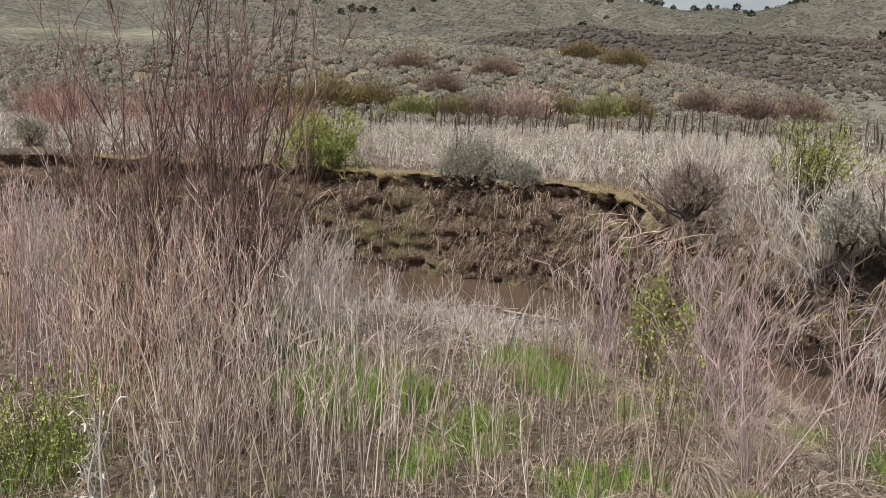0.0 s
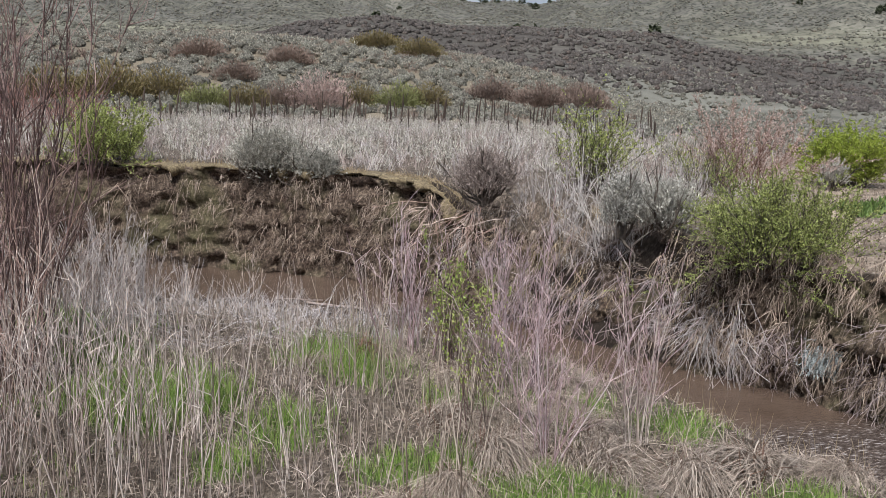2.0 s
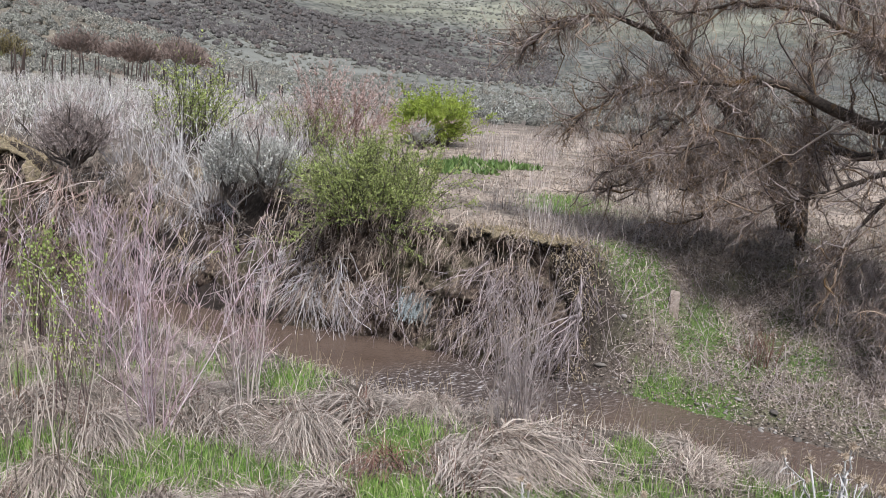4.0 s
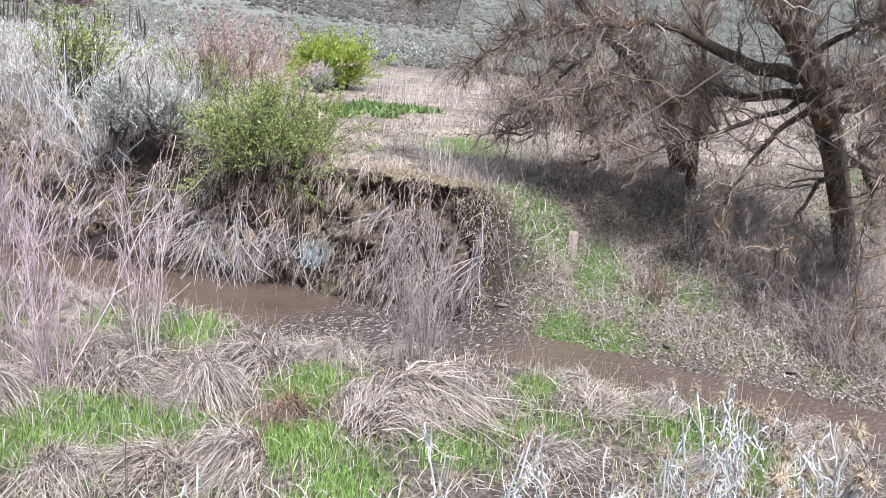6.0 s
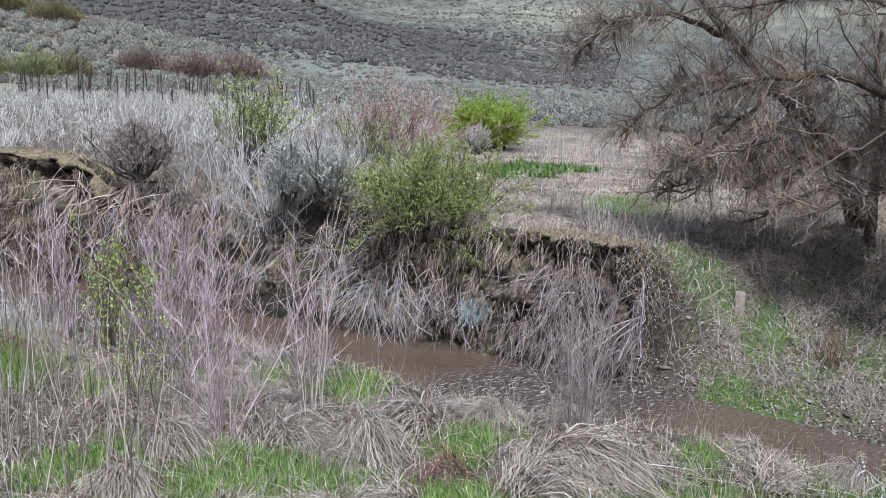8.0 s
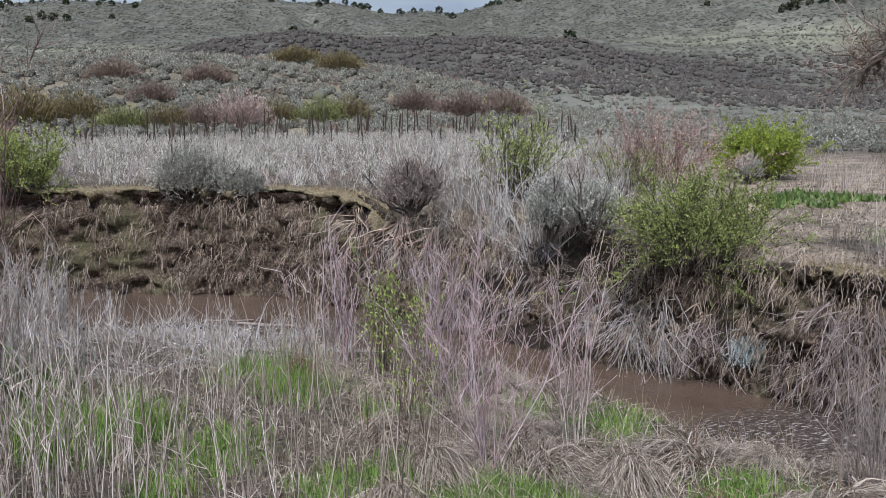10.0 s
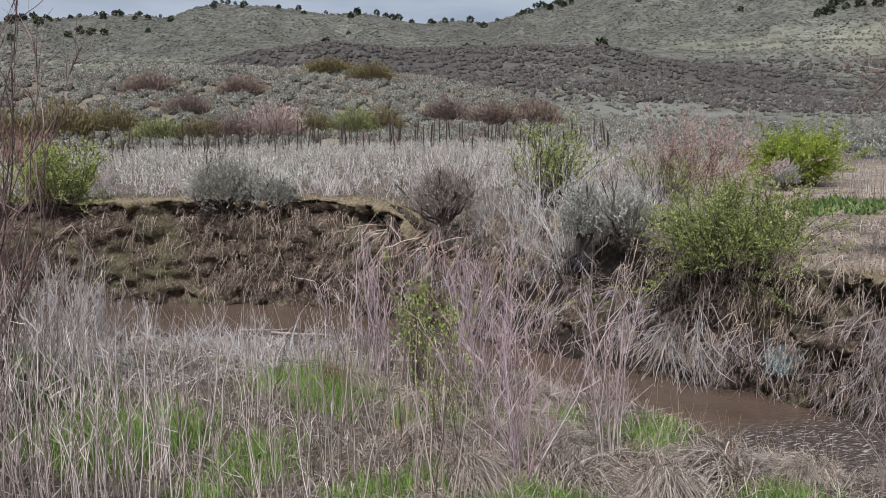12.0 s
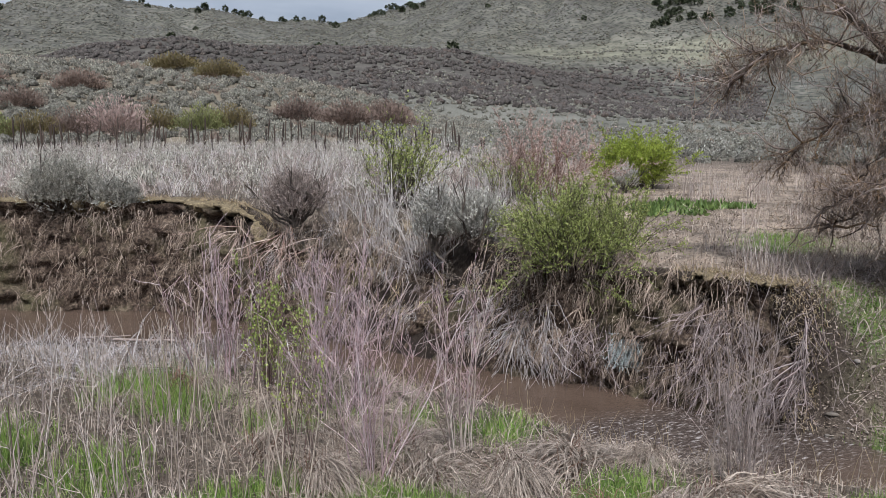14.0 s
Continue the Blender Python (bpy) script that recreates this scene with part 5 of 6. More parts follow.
def build_tree():
    rng = np.random.default_rng(401)
    foot = np.array([11.7, 5.0, ground(11.7, 5.0)])
    g = ground(12.95, 7.62)
    limbs = [  # name, path, radius at the foot, at the tip
        ("trunk", [(11.7, 4.3, ground(11.7, 4.3) - 0.2), (11.3, 4.55, 0.12), (11.1, 4.98, 1.23), (10.9, 5.39, 1.88), (10.76, 5.66, 2.3), (10.5, 6.1, 3.2), (10.3, 6.4, 4.6)], 0.14, 0.05),
        ("trunk", [(12.95, 7.62, g - 0.2), (12.35, 7.5, 0.1), (11.67, 7.36, 0.6), (10.69, 7.39, 1.32), (9.81, 7.59, 1.95), (9.06, 7.87, 2.65), (8.5, 8.2, 3.5)], 0.24, 0.04),
        ("trunk", [(12.1, 4.5, ground(12.1, 4.5) - 0.2), (11.83, 4.83, 0.47), (11.69, 5.15, 1.29), (11.48, 5.58, 2.11), (11.4, 5.74, 3.1), (11.2, 5.9, 4.8)], 0.13, 0.05),
        ("limb", [(11.0, 5.1, 1.28), (10.34, 5.6, 1.45), (9.95, 6.25, 1.78), (9.61, 6.74, 1.75), (9.32, 7.12, 1.7), (8.9, 7.6, 1.5)], 0.1, 0.025),
        ("limb", [(11.3, 4.93, 1.1), (10.86, 5.9, 0.98), (10.65, 6.25, 0.88), (10.2, 6.9, 0.65)], 0.08, 0.02),
        ("limb", [(12.1, 7.0, ground(12.1, 7.0) - 0.1), (11.9, 6.95, 0.6), (11.8, 6.9, 1.19), (11.5, 6.9, 2.4)], 0.085, 0.03),
        ("limb", [(10.4, 7.45, 1.55), (9.8, 7.9, 1.7), (9.2, 8.3, 1.5), (8.8, 8.7, 1.0)], 0.06, 0.012),
        ("limb", [(11.4, 7.35, 0.8), (10.4, 7.6, 0.75), (9.7, 7.9, 0.5), (9.1, 8.2, 0.2)], 0.05, 0.012),
        ("limb", [(11.9, 6.95, 0.3), (11.0, 6.9, 0.4), (10.2, 7.1, 0.15), (9.6, 7.2, -0.1)], 0.045, 0.012),
        ("limb", [(11.15, 4.9, 0.95), (10.7, 5.2, 0.5), (10.4, 5.4, -0.1), (10.2, 5.5, -0.6)], 0.05, 0.012),
        ("limb", [(11.3, 4.5, 0.2), (10.8, 4.5, 0.1), (10.4, 4.6, -0.4), (10.1, 4.6, -0.9)], 0.05, 0.012),
        ("limb", [(10.8, 5.6, 2.2), (10.2, 6.0, 2.6), (9.6, 6.6, 2.7), (9.0, 7.3, 2.5)], 0.06, 0.015),
        ("limb", [(9.5, 7.7, 2.25), (8.9, 8.2, 2.5), (8.5, 8.7, 2.4), (8.2, 9.1, 2.0)], 0.05, 0.012),
        ("limb", [(11.1, 4.9, 1.1), (10.7, 4.3, 1.3), (10.3, 3.8, 1.1), (10.0, 3.4, 0.6)], 0.06, 0.012),
        ("limb", [(10.9, 5.4, 1.9), (10.4, 5.2, 2.4), (10.0, 5.0, 2.5), (9.6, 5.0, 2.2)], 0.06, 0.012),
        ("limb", [(11.6, 5.2, 1.6), (11.1, 4.4, 2.0), (10.7, 3.9, 1.8), (10.4, 3.6, 1.2)], 0.05, 0.012),
        ("limb", [(11.75, 4.95, 0.9), (11.2, 4.1, 1.0), (10.8, 3.7, 0.7), (10.5, 3.5, 0.1)], 0.05, 0.012),
        ("limb", [(11.4, 5.7, 3.0), (10.9, 4.9, 3.3), (10.5, 4.4, 3.2), (10.2, 4.1, 2.8)], 0.05, 0.012),
        ("limb", [(11.4, 4.4, 0.3), (10.9, 4.0, 0.2), (10.3, 3.7, -0.5), (9.9, 3.5, -1.2)], 0.05, 0.01),
        ("limb", [(11.6, 4.5, 0.5), (11.0, 3.7, 0.3), (10.4, 3.3, -0.4), (9.8, 3.1, -1.3)], 0.05, 0.01),
        ("limb", [(11.2, 7.35, 0.95), (10.3, 6.9, 0.9), (9.7, 6.9, 0.6), (9.2, 7.1, 0.35)], 0.05, 0.01),
        ("limb", [(11.2, 4.9, 1.1), (10.5, 5.6, 0.6), (9.9, 6.0, 0.35), (9.5, 6.3, 0.15)], 0.05, 0.01),
        ("limb", [(10.7, 7.4, 1.3), (10.0, 6.9, 1.45), (9.4, 6.8, 1.2), (8.9, 7.0, 0.8)], 0.05, 0.01),
        ("limb", [(10.3, 7.5, 1.6), (9.6, 7.5, 1.2), (9.1, 7.6, 0.8), (8.7, 7.9, 0.5)], 0.045, 0.01),
        ("limb", [(11.5, 5.5, 2.1), (11.2, 4.7, 2.8), (10.9, 4.0, 3.1), (10.6, 3.5, 3.0)], 0.06, 0.012),
    ]
    tree = thing("bare_tree", foot, "large leafless spreading tree with orange lichen on dark bark", "tree")
    paths, woods = [], []
    for name, pts, r0, r1 in limbs:
        p = glide(pts, 16) + np.concatenate([[[0, 0, 0]], rng.normal(0, 0.02, (15, 3))])
        paths.append(p)
        me = mesh_of(name, [(*tubes((p - foot)[None], np.geomspace(r0, r1, 16)[None], 9), 0)], [BARK])
        woods.append(part(name, me, tree, "dark bark with orange lichen" if name == "trunk" else ""))
    p = np.array(paths)
    low = np.where(np.arange(len(p)) < 3, 0.14, 0.15)
    per = [18 if i in LOW_LIMBS else 34 if i > 19 else 46 for i in range(len(p))]
    owner = np.repeat(np.arange(len(p)), per)
    one = np.concatenate([sprouts(p[i:i + 1], per[i], low[i], 1.0, 0.8, 0.8, 0.28, 7, 0.0, 0.36, rng) for i in range(len(p))])
    two = sprouts(one, 19, 0.05, 0.98, 0.33, 0.95, 0.08, 4, 0.0, 0.42, rng)
    three = sprouts(two, 7, 0.1, 1.0, 0.13, 0.95, 0.15, 3, 0.0, 0.4, rng)
    r = taper(len(one), 7, 0.016 * rng.uniform(0.7, 1.3, len(one)), 0.25)
    first = np.arange(len(one)) % 3 < 2
    for k in np.flatnonzero(first):
        part("branch", mesh_of("branch", [(*tubes(one[k:k + 1] - foot, r[k:k + 1], 4), 0)], [TWIG]), woods[owner[k]])
    part("branches", mesh_of("branches", [(*tubes(one[~first] - foot, r[~first], 4), 0)], [TWIG]), tree, kind="stuff")
    part("twigs", mesh_of("twigs", [(*blades(two - foot, taper(len(two), 4, 0.0037, 0.45), rng), 0), (*blades(three - foot, taper(len(three), 3, 0.0026, 0.5), rng), 0)], [TWIG]), tree, "grey brown tangled fine twigs", "stuff")


build_tree()


# leafless twiggy growth that hides the foot of the tree
for n, (x, y, h) in enumerate([(10.7, 5.35, 1.1), (10.9, 4.75, 1.2), (10.5, 4.4, 1.0), (11.2, 5.9, 1.1), (10.3, 3.7, 1.0), (11.0, 4.1, 1.3), (9.9, 3.3, 0.8)]):
    plant("twiggy_shrub", willow(450 + n, 26, h, 0.6, 0.35, OLDWOOD, 10, 0.0055, low=0.15, fine=3, spread=0.75, up=0.1, reach=0.3), on_land(x, y), "leafless grey brown twiggy shrub on the slope under the tree", "shrub", "twiggy shrubs under the tree")


# ---------------------------------------------------------------- the terrace and the hills
def polar(n, az0, az1, r0, r1, rng, keep=None, power=1.0):
    """Places spread over a ring sector, even by area for power 1."""
    got = np.zeros((0, 2))
    while len(got) < n:
        a = np.radians(rng.uniform(az0, az1, 2 * n))
        r = (r0 ** (2 * power) + (r1 ** (2 * power) - r0 ** (2 * power)) * rng.uniform(0, 1, 2 * n)) ** (0.5 / power)
        q = np.column_stack([r * np.sin(a), r * np.cos(a)])
        if keep is not None:
            q = q[keep(q[:, 0], q[:, 1])]
        got = np.concatenate([got, q])
    got = got[:n]
    return np.column_stack([got, land(got[:, 0], got[:, 1])])


def brush(c, r, m, rng, tall=0.8, leaf=0.45, wide=0.3):
    """Low bushes at the places c with radii r: m upright leafy sprays each."""
    n = len(c)
    a, t = rng.uniform(0, 2 * np.pi, (n, m)), np.arccos(rng.uniform(0.0, 1, (n, m)))
    d = np.stack([np.sin(t) * np.cos(a), np.sin(t) * np.sin(a), np.cos(t)], -1)
    at = c[:, None] + d * r[:, None, None] * [1, 1, tall] * rng.uniform(0.25, 0.8, (n, m, 1))
    way = d + [0, 0, 0.6] + rng.normal(0, 0.25, d.shape)
    rr = np.repeat(r, m)
    return leaves(at.reshape(-1, 3), way.reshape(-1, 3), rr * leaf, rr * leaf * wide, rng)


def domes(c, r, rng, tall=0.9, sides=5, rough=0.22):
    """Low rounded bushes with uneven outlines at the places c."""
    n = len(c)
    t = np.arange(sides) * 2 * np.pi / sides
    rings = []
    for wide, high in ((0.9, -0.1), (1.0, 0.45), (0.5, 0.92)):
        k = wide * (1 + rng.normal(0, rough, (n, sides)))
        h = high * (1 + rng.normal(0, rough, (n, sides)))
        rings.append(np.stack([k * np.cos(t), k * np.sin(t), h * tall], -1))
    v = np.stack(rings, 1) * r[:, None, None, None] + c[:, None, None]
    tip = c + np.array([0, 0, 1.05]) * (r * tall)[:, None]
    size = 3 * sides + 1
    v = np.concatenate([v.reshape(n, 3 * sides, 3), tip[:, None]], 1)
    a = np.arange(sides)
    b = (a + 1) % sides
    off = (np.arange(n) * size)[:, None, None]
    q = np.concatenate([np.stack([a + sides * m, b + sides * m, b + sides * m + sides, a + sides * m + sides], -1) for m in (0, 1)])[None] + off
    cap = np.stack([a + 2 * sides, b + 2 * sides, np.full(sides, 3 * sides)], -1)[None] + off
    return v.reshape(-1, 3), q.reshape(-1, 4), cap.reshape(-1, 3)


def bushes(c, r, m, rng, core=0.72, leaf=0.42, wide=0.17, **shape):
    """Cores painted dark as inner shade, with leafy sprays standing out of them."""
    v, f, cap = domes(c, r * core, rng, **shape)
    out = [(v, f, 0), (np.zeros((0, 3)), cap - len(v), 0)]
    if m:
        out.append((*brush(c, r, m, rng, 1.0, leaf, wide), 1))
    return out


def on_terrace(x, y):
    return beside(FAR_EDGE, x, y)[0] > 0.75


def build_far():
    rng = np.random.default_rng(501)
    # pale twiggy weeds over the terrace
    c = polar(4600, -34, 33, 17, 49, rng, lambda x, y: on_terrace(x, y) & (beside(FAR_EDGE, x, y)[0] > 1.4) & (np.degrees(np.arctan2(x, y)) < 33 - 3 * waves(x, y, 3) - 0.25 * np.clip(30 - np.hypot(x, y), 0, 14)), 0.8)
    n, m = len(c), 13
    base = np.repeat(c, m, 0) + rng.normal(0, 0.07, (n * m, 3)) * [1, 1, 0]
    size = np.repeat((0.2 + 0.42 * np.clip(0.5 + 0.8 * waves(c[:, 0], c[:, 1], 1.6, 3), 0, 1)) * rng.uniform(0.6, 1.15, n), m) * rng.uniform(0.6, 1.1, n * m)
    p = strands(base, fan(n * m, 0.7, rng), size, 3, 0.08, 0.25, rng)
    third = n // 3 * m
    stuff("terrace_weeds", [(*blades(q, taper(len(q), 3, 0.0065, 0.5), rng), k) for k, q in enumerate((p[:third], p[third:2 * third], p[2 * third:]))], [LILAC, SAGE, OLDWOOD], "pale grey dry twiggy weeds covering the terrace", "weeds")
    c = polar(9000, -34, 60, 10, 48, rng, on_terrace, 0.6)
    p = strands(c, fan(len(c), 0.6, rng), rng.uniform(0.12, 0.4, len(c)), 4, 0.4, 0.1, rng)
    stuff("terrace_grass", [(*blades(p, taper(len(c), 4, 0.008, 0.4), rng), 0)], [STRAW], "short dry grass on the terrace", "grass")
    # low dry tufts, bits of straw and litter over the sandy flat
    c = polar(1500, 29, 66, 8.5, 30, rng, lambda x, y: (beside(FAR_EDGE, x, y)[0] > 0.6) & (waves(x, y, 1.3, 9) > -0.35), 0.7)
    m = 12
    base = np.repeat(c, m, 0) + rng.normal(0, 0.09, (len(c) * m, 3)) * [1, 1, 0]
    p = strands(base, fan(len(base), 0.9, rng), rng.uniform(0.05, 0.22, len(base)) * np.repeat(rng.uniform(0.5, 1.5, len(c)), m), 3, 0.4, 0.15, rng)
    stuff("flat_tufts", [(*blades(p, taper(len(p), 3, 0.0055, 0.4), rng), 0)], [STRAW], "low dry grass tufts on the sandy flat", "grass")
    c = polar(9000, 29, 66, 8.5, 26, rng, lambda x, y: (beside(FAR_EDGE, x, y)[0] > 0.6) & (waves(x, y, 0.8, 2) > -0.3), 0.6)
    stuff("flat_litter", [(*leaves(c + [0, 0, 0.012], rng.normal(0, 1, c.shape) * [1, 1, 0.25], 0.06, 0.016, rng), 0)], [LITTER], "scattered dead leaves and straw on the sandy flat", "leaf litter")
    # grey sage among the weeds
    c = polar(520, -34, 31, 19, 47, rng, lambda x, y: on_terrace(x, y))
    stuff("terrace_sage", [(*brush(c, rng.uniform(0.25, 0.65, len(c)), 190, rng, 1.0, 0.17, 0.14), 0)], [SAGE], "grey sagebrush among the terrace weeds", "sagebrush")
    # sage on the hump, the valley floor and the second ridge
    c = polar(7000, -30, 27, 50, 100, rng, lambda x, y: waves(x, y, 4, 3) > -0.85, 0.8)
    stuff("hump_sage", bushes(c, rng.uniform(0.28, 0.75, len(c)), 40, rng, leaf=0.22, wide=0.22), [SAGE_CORE_SHADED, SAGE_FAR], "grey-green sagebrush covering the low hill", "sagebrush")
    c = polar(420, -34, 24, 50, 92, rng, lambda x, y: waves(x, y, 7, 5) > 0.1)
    stuff("hump_brush", [(*brush(c, rng.uniform(0.4, 0.85, len(c)), 150, rng, 0.9, 0.2, 0.13), 0)], [BRUSH_BROWN], "brown leafless brush on the low hill", "brush")
    c = polar(5600, 20, 66, 40, 210, rng, None, 0.55)
    stuff("valley_sage", bushes(c, rng.uniform(0.3, 0.75, len(c)), 34, rng, leaf=0.22, wide=0.22), [SAGE_CORE_SHADED, SAGE_VALLEY], "grey sagebrush covering the valley floor", "sagebrush")
    c = polar(9000, -6, 44, 140, 330, rng, lambda x, y: waves(x, y, 20, 3) > -0.75, 0.8)
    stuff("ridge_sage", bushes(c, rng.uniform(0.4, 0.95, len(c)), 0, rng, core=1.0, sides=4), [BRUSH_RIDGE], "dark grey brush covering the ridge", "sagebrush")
    # scattered sage on the far hillsides
    c = polar(15000, -17, 47, 325, 565, rng, lambda x, y: waves(x, y, 33, 6) + 0.5 * waves(x, y, 9, 1) > -0.55, 0.8)
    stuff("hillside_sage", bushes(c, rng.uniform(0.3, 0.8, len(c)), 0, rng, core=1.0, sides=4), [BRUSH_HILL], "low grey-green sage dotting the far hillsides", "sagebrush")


build_far()


# shrubs along the foot of the low hill, each its own
def foot_shrub(seed, r, h, mat):
    rng = np.random.default_rng(seed)
    stems = 40
    p = strands(disc(stems, r * 0.4, rng), fan(stems, 0.45, rng) + disc(stems, 0.4, rng), h * rng.uniform(0.6, 1.0, stems), 5, 0.05, 0.12, rng)
    v = brush(np.array([[0, 0, 0.1 * h], [0.35 * r, 0.1 * r, 0.05 * h], [-0.4 * r, 0, 0.0]]), np.array([r * 0.95, r * 0.8, r * 0.75]), 1500, rng, h / r, 0.1, 0.16)
    return [("stems", mesh_of("stems", [(*tubes(p, taper(stems, 5, 0.014, 0.4)), 0)], [WOOD]), "stuff"), ("foliage", mesh_of("foliage", [(*v, 0)], [mat]), "stuff")]


FOOT_SHRUBS = [(-7.8, 53.5, 2.1, 2.2, BRUSH_OLIVE, "olive brown leafless shrub"), (-5.1, 54.5, 1.8, 1.8, BRUSH_OLIVE, "olive brown leafless shrub"), (-2.5, 52, 1.7, 1.4, BRUSH_GREEN, "fresh green shrub"),
               (-0.3, 51.8, 1.5, 1.5, BRUSH_OLIVE, "olive shrub"), (1.6, 52.5, 1.6, 1.6, BRUSH_BROWN, "russet brown shrub"), (3.8, 52.3, 1.9, 2.3, BRUSH_PINK, "pinkish budding shrub"),
               (6.2, 53.5, 1.4, 1.5, BRUSH_OLIVE, "olive shrub"), (8.5, 53, 1.6, 1.7, BRUSH_GREEN, "dull green shrub"), (10.4, 54, 1.5, 1.5, BRUSH_OLIVE, "olive shrub"), (18.2, 55.5, 2.0, 1.6, BRUSH_BROWN, "brown leafless shrub"),
               (21.3, 56, 2.0, 1.5, BRUSH_BROWN, "brown leafless shrub"), (15.3, 57, 1.8, 1.5, BRUSH_BROWN, "brown leafless shrub"), (-10.6, 52, 2.0, 2.0, BRUSH_OLIVE, "olive brown leafless shrub"),
               (-13.6, 50, 1.9, 1.8, BRUSH_BROWN, "brown leafless shrub"), (2.6, 65, 1.8, 1.5, BRUSH_BROWN, "brown leafless shrub"), (-3.6, 66, 1.9, 1.5, BRUSH_BROWN, "brown leafless shrub"),
               (13, 71, 2.0, 1.5, BRUSH_OLIVE, "olive shrub"), (10, 74, 2.2, 1.3, BRUSH_OLIVE, "olive shrub"), (22.5, 60, 1.8, 1.4, BRUSH_BROWN, "brown leafless shrub"), (-1, 60, 1.5, 1.4, BRUSH_BROWN, "brown leafless shrub")]
for n, (x, y, r, h, mat, label) in enumerate(FOOT_SHRUBS):
    plant("hill_shrub", foot_shrub(600 + n, r * 1.15, h * 1.2, mat), on_land(x, y), label + " at the foot of the sage hill", "shrub", "shrubs on the low hill")
# red-stemmed shrubs on the terrace behind the tall willows
for n, (x, y, r, h) in enumerate([(-14.5, 33, 2.0, 2.2), (-11.5, 34, 1.9, 2.0), (-8.6, 33, 1.9, 2.2), (-6.0, 32, 1.6, 1.8), (-16.5, 36, 2.0, 2.0)]):
    plant("red_shrub", willow(640 + n, 110, h, 0.4, r * 0.6, REDSTEM, 4, 0.014), on_land(x, y), "red-stemmed leafless shrub on the terrace", "shrub", "red-stemmed shrubs on the terrace")


# dead mullein stalks along the back of the terrace
def mullein():
    rng = np.random.default_rng(700)
    p = strands(np.zeros((1, 3)), [[0.02, 0.0, 1]], 1.35, 8, 0, 0.02, rng)
    r = np.array([[0.02, 0.018, 0.017, 0.02, 0.03, 0.034, 0.03, 0.012]])
    side = strands(np.repeat(p[:, 1], 5, 0), fan(5, 0.9, rng), 0.25, 4, 0.6, 0.1, rng)
    return mesh_of("dead_mullein", [(*tubes(p, r, 6), 0), (*blades(side, taper(5, 4, 0.03, 0.3), rng), 0)], [MULLEIN])


rng = np.random.default_rng(701)
stalk_mesh = mullein()
spots = polar(150, -12, 27, 38, 50, rng, lambda x, y: np.abs(waves(x, y, 3, 4)) > 0.12)
for x, y, z in spots:
    ob = new("dead_mullein", stalk_mesh)
    s = rng.uniform(0.35, 1.2)
    ob.matrix_basis = pose(x, y, z - 0.02, rng.normal(0, 4), rng.normal(0, 4), rng.uniform(0, 360)) @ Matrix.Diagonal((1.1, 1.1, s, 1))
    tagged(ob, "dark upright dead mullein stalk on the terrace", "dead stalk", "dead mullein stalks")


# junipers on the far hills
def juniper(seed):
    """A dense rounded juniper, leafy to the ground."""
    rng = np.random.default_rng(seed)
    m = 130
    a, t = rng.uniform(0, 2 * np.pi, m), np.arccos(rng.uniform(-0.7, 1, m))
    d = np.stack([np.sin(t) * np.cos(a), np.sin(t) * np.sin(a), np.cos(t)], -1)
    lump = 0.85 + 0.2 * np.sin(3 * a + seed) * np.sin(3 * t + seed) + rng.normal(0, 0.08, m)
    c = d * lump[:, None] * [1.35, 1.35, 1.5] * rng.uniform(0.6, 1, (m, 1)) + [0, 0, 1.25]
    v = leaves(c, d + rng.normal(0, 0.5, d.shape) + [0, 0, 0.3], 0.85, 0.32, rng)
    trunk = strands(np.array([[0, 0, -0.3]]), [[0, 0, 1]], 1.6, 4, 0, 0.03, rng)
    return [("trunk", mesh_of("trunk", [(*tubes(trunk, taper(1, 4, 0.2), 6), 0)], [WOOD]), ""), ("crown", mesh_of("crown", [(*v, 0)], [JUNIPER]), "")]


rng = np.random.default_rng(720)
protos = [juniper(721 + k) for k in range(4)]


def add_juniper(n, az, r, size):
    x, y = r * math.sin(radians(az)), r * math.cos(radians(az))
    ob = plant("juniper", protos[n % 4], on_land(x, y, -0.1), "dark green juniper on the far hillside", "juniper", "junipers on the hills", rng.uniform(0, 360))
    ob.scale = (size * rng.uniform(0.9, 1.3), size * rng.uniform(0.9, 1.3), size)


count = 0
for az in np.concatenate([rng.uniform(-14, -1.5, 36), rng.uniform(0.5, 12, 20), rng.uniform(12, 20, 12), rng.uniform(19.5, 24, 20)]):
    add_juniper(count, az, rng.uniform(540, 566), rng.uniform(0.6, 1.35))
    count += 1
for az, r, s in [(-9, 500, 1.4), (-7.5, 505, 1.2), (-6.8, 510, 1.5), (-5.5, 480, 1.1), (-10.5, 470, 1.2), (-3, 495, 1.0), (24.8, 258, 1.15), (24.2, 262, 0.6), (7.6, 252, 0.7), (16.4, 300, 1.1), (17.6, 300, 1.2), (15.0, 310, 0.9),
                 (18.5, 306, 0.7), (-6.2, 500, 1.3), (-12, 520, 1.2), (9, 500, 0.8), (27, 470, 0.8), (33, 440, 0.9)]:
    add_juniper(count, az, r, s)
    count += 1
for k in range(85):
    add_juniper(count, rng.uniform(36.5, 46), rng.uniform(420, 520), rng.uniform(0.8, 1.6))
    count += 1


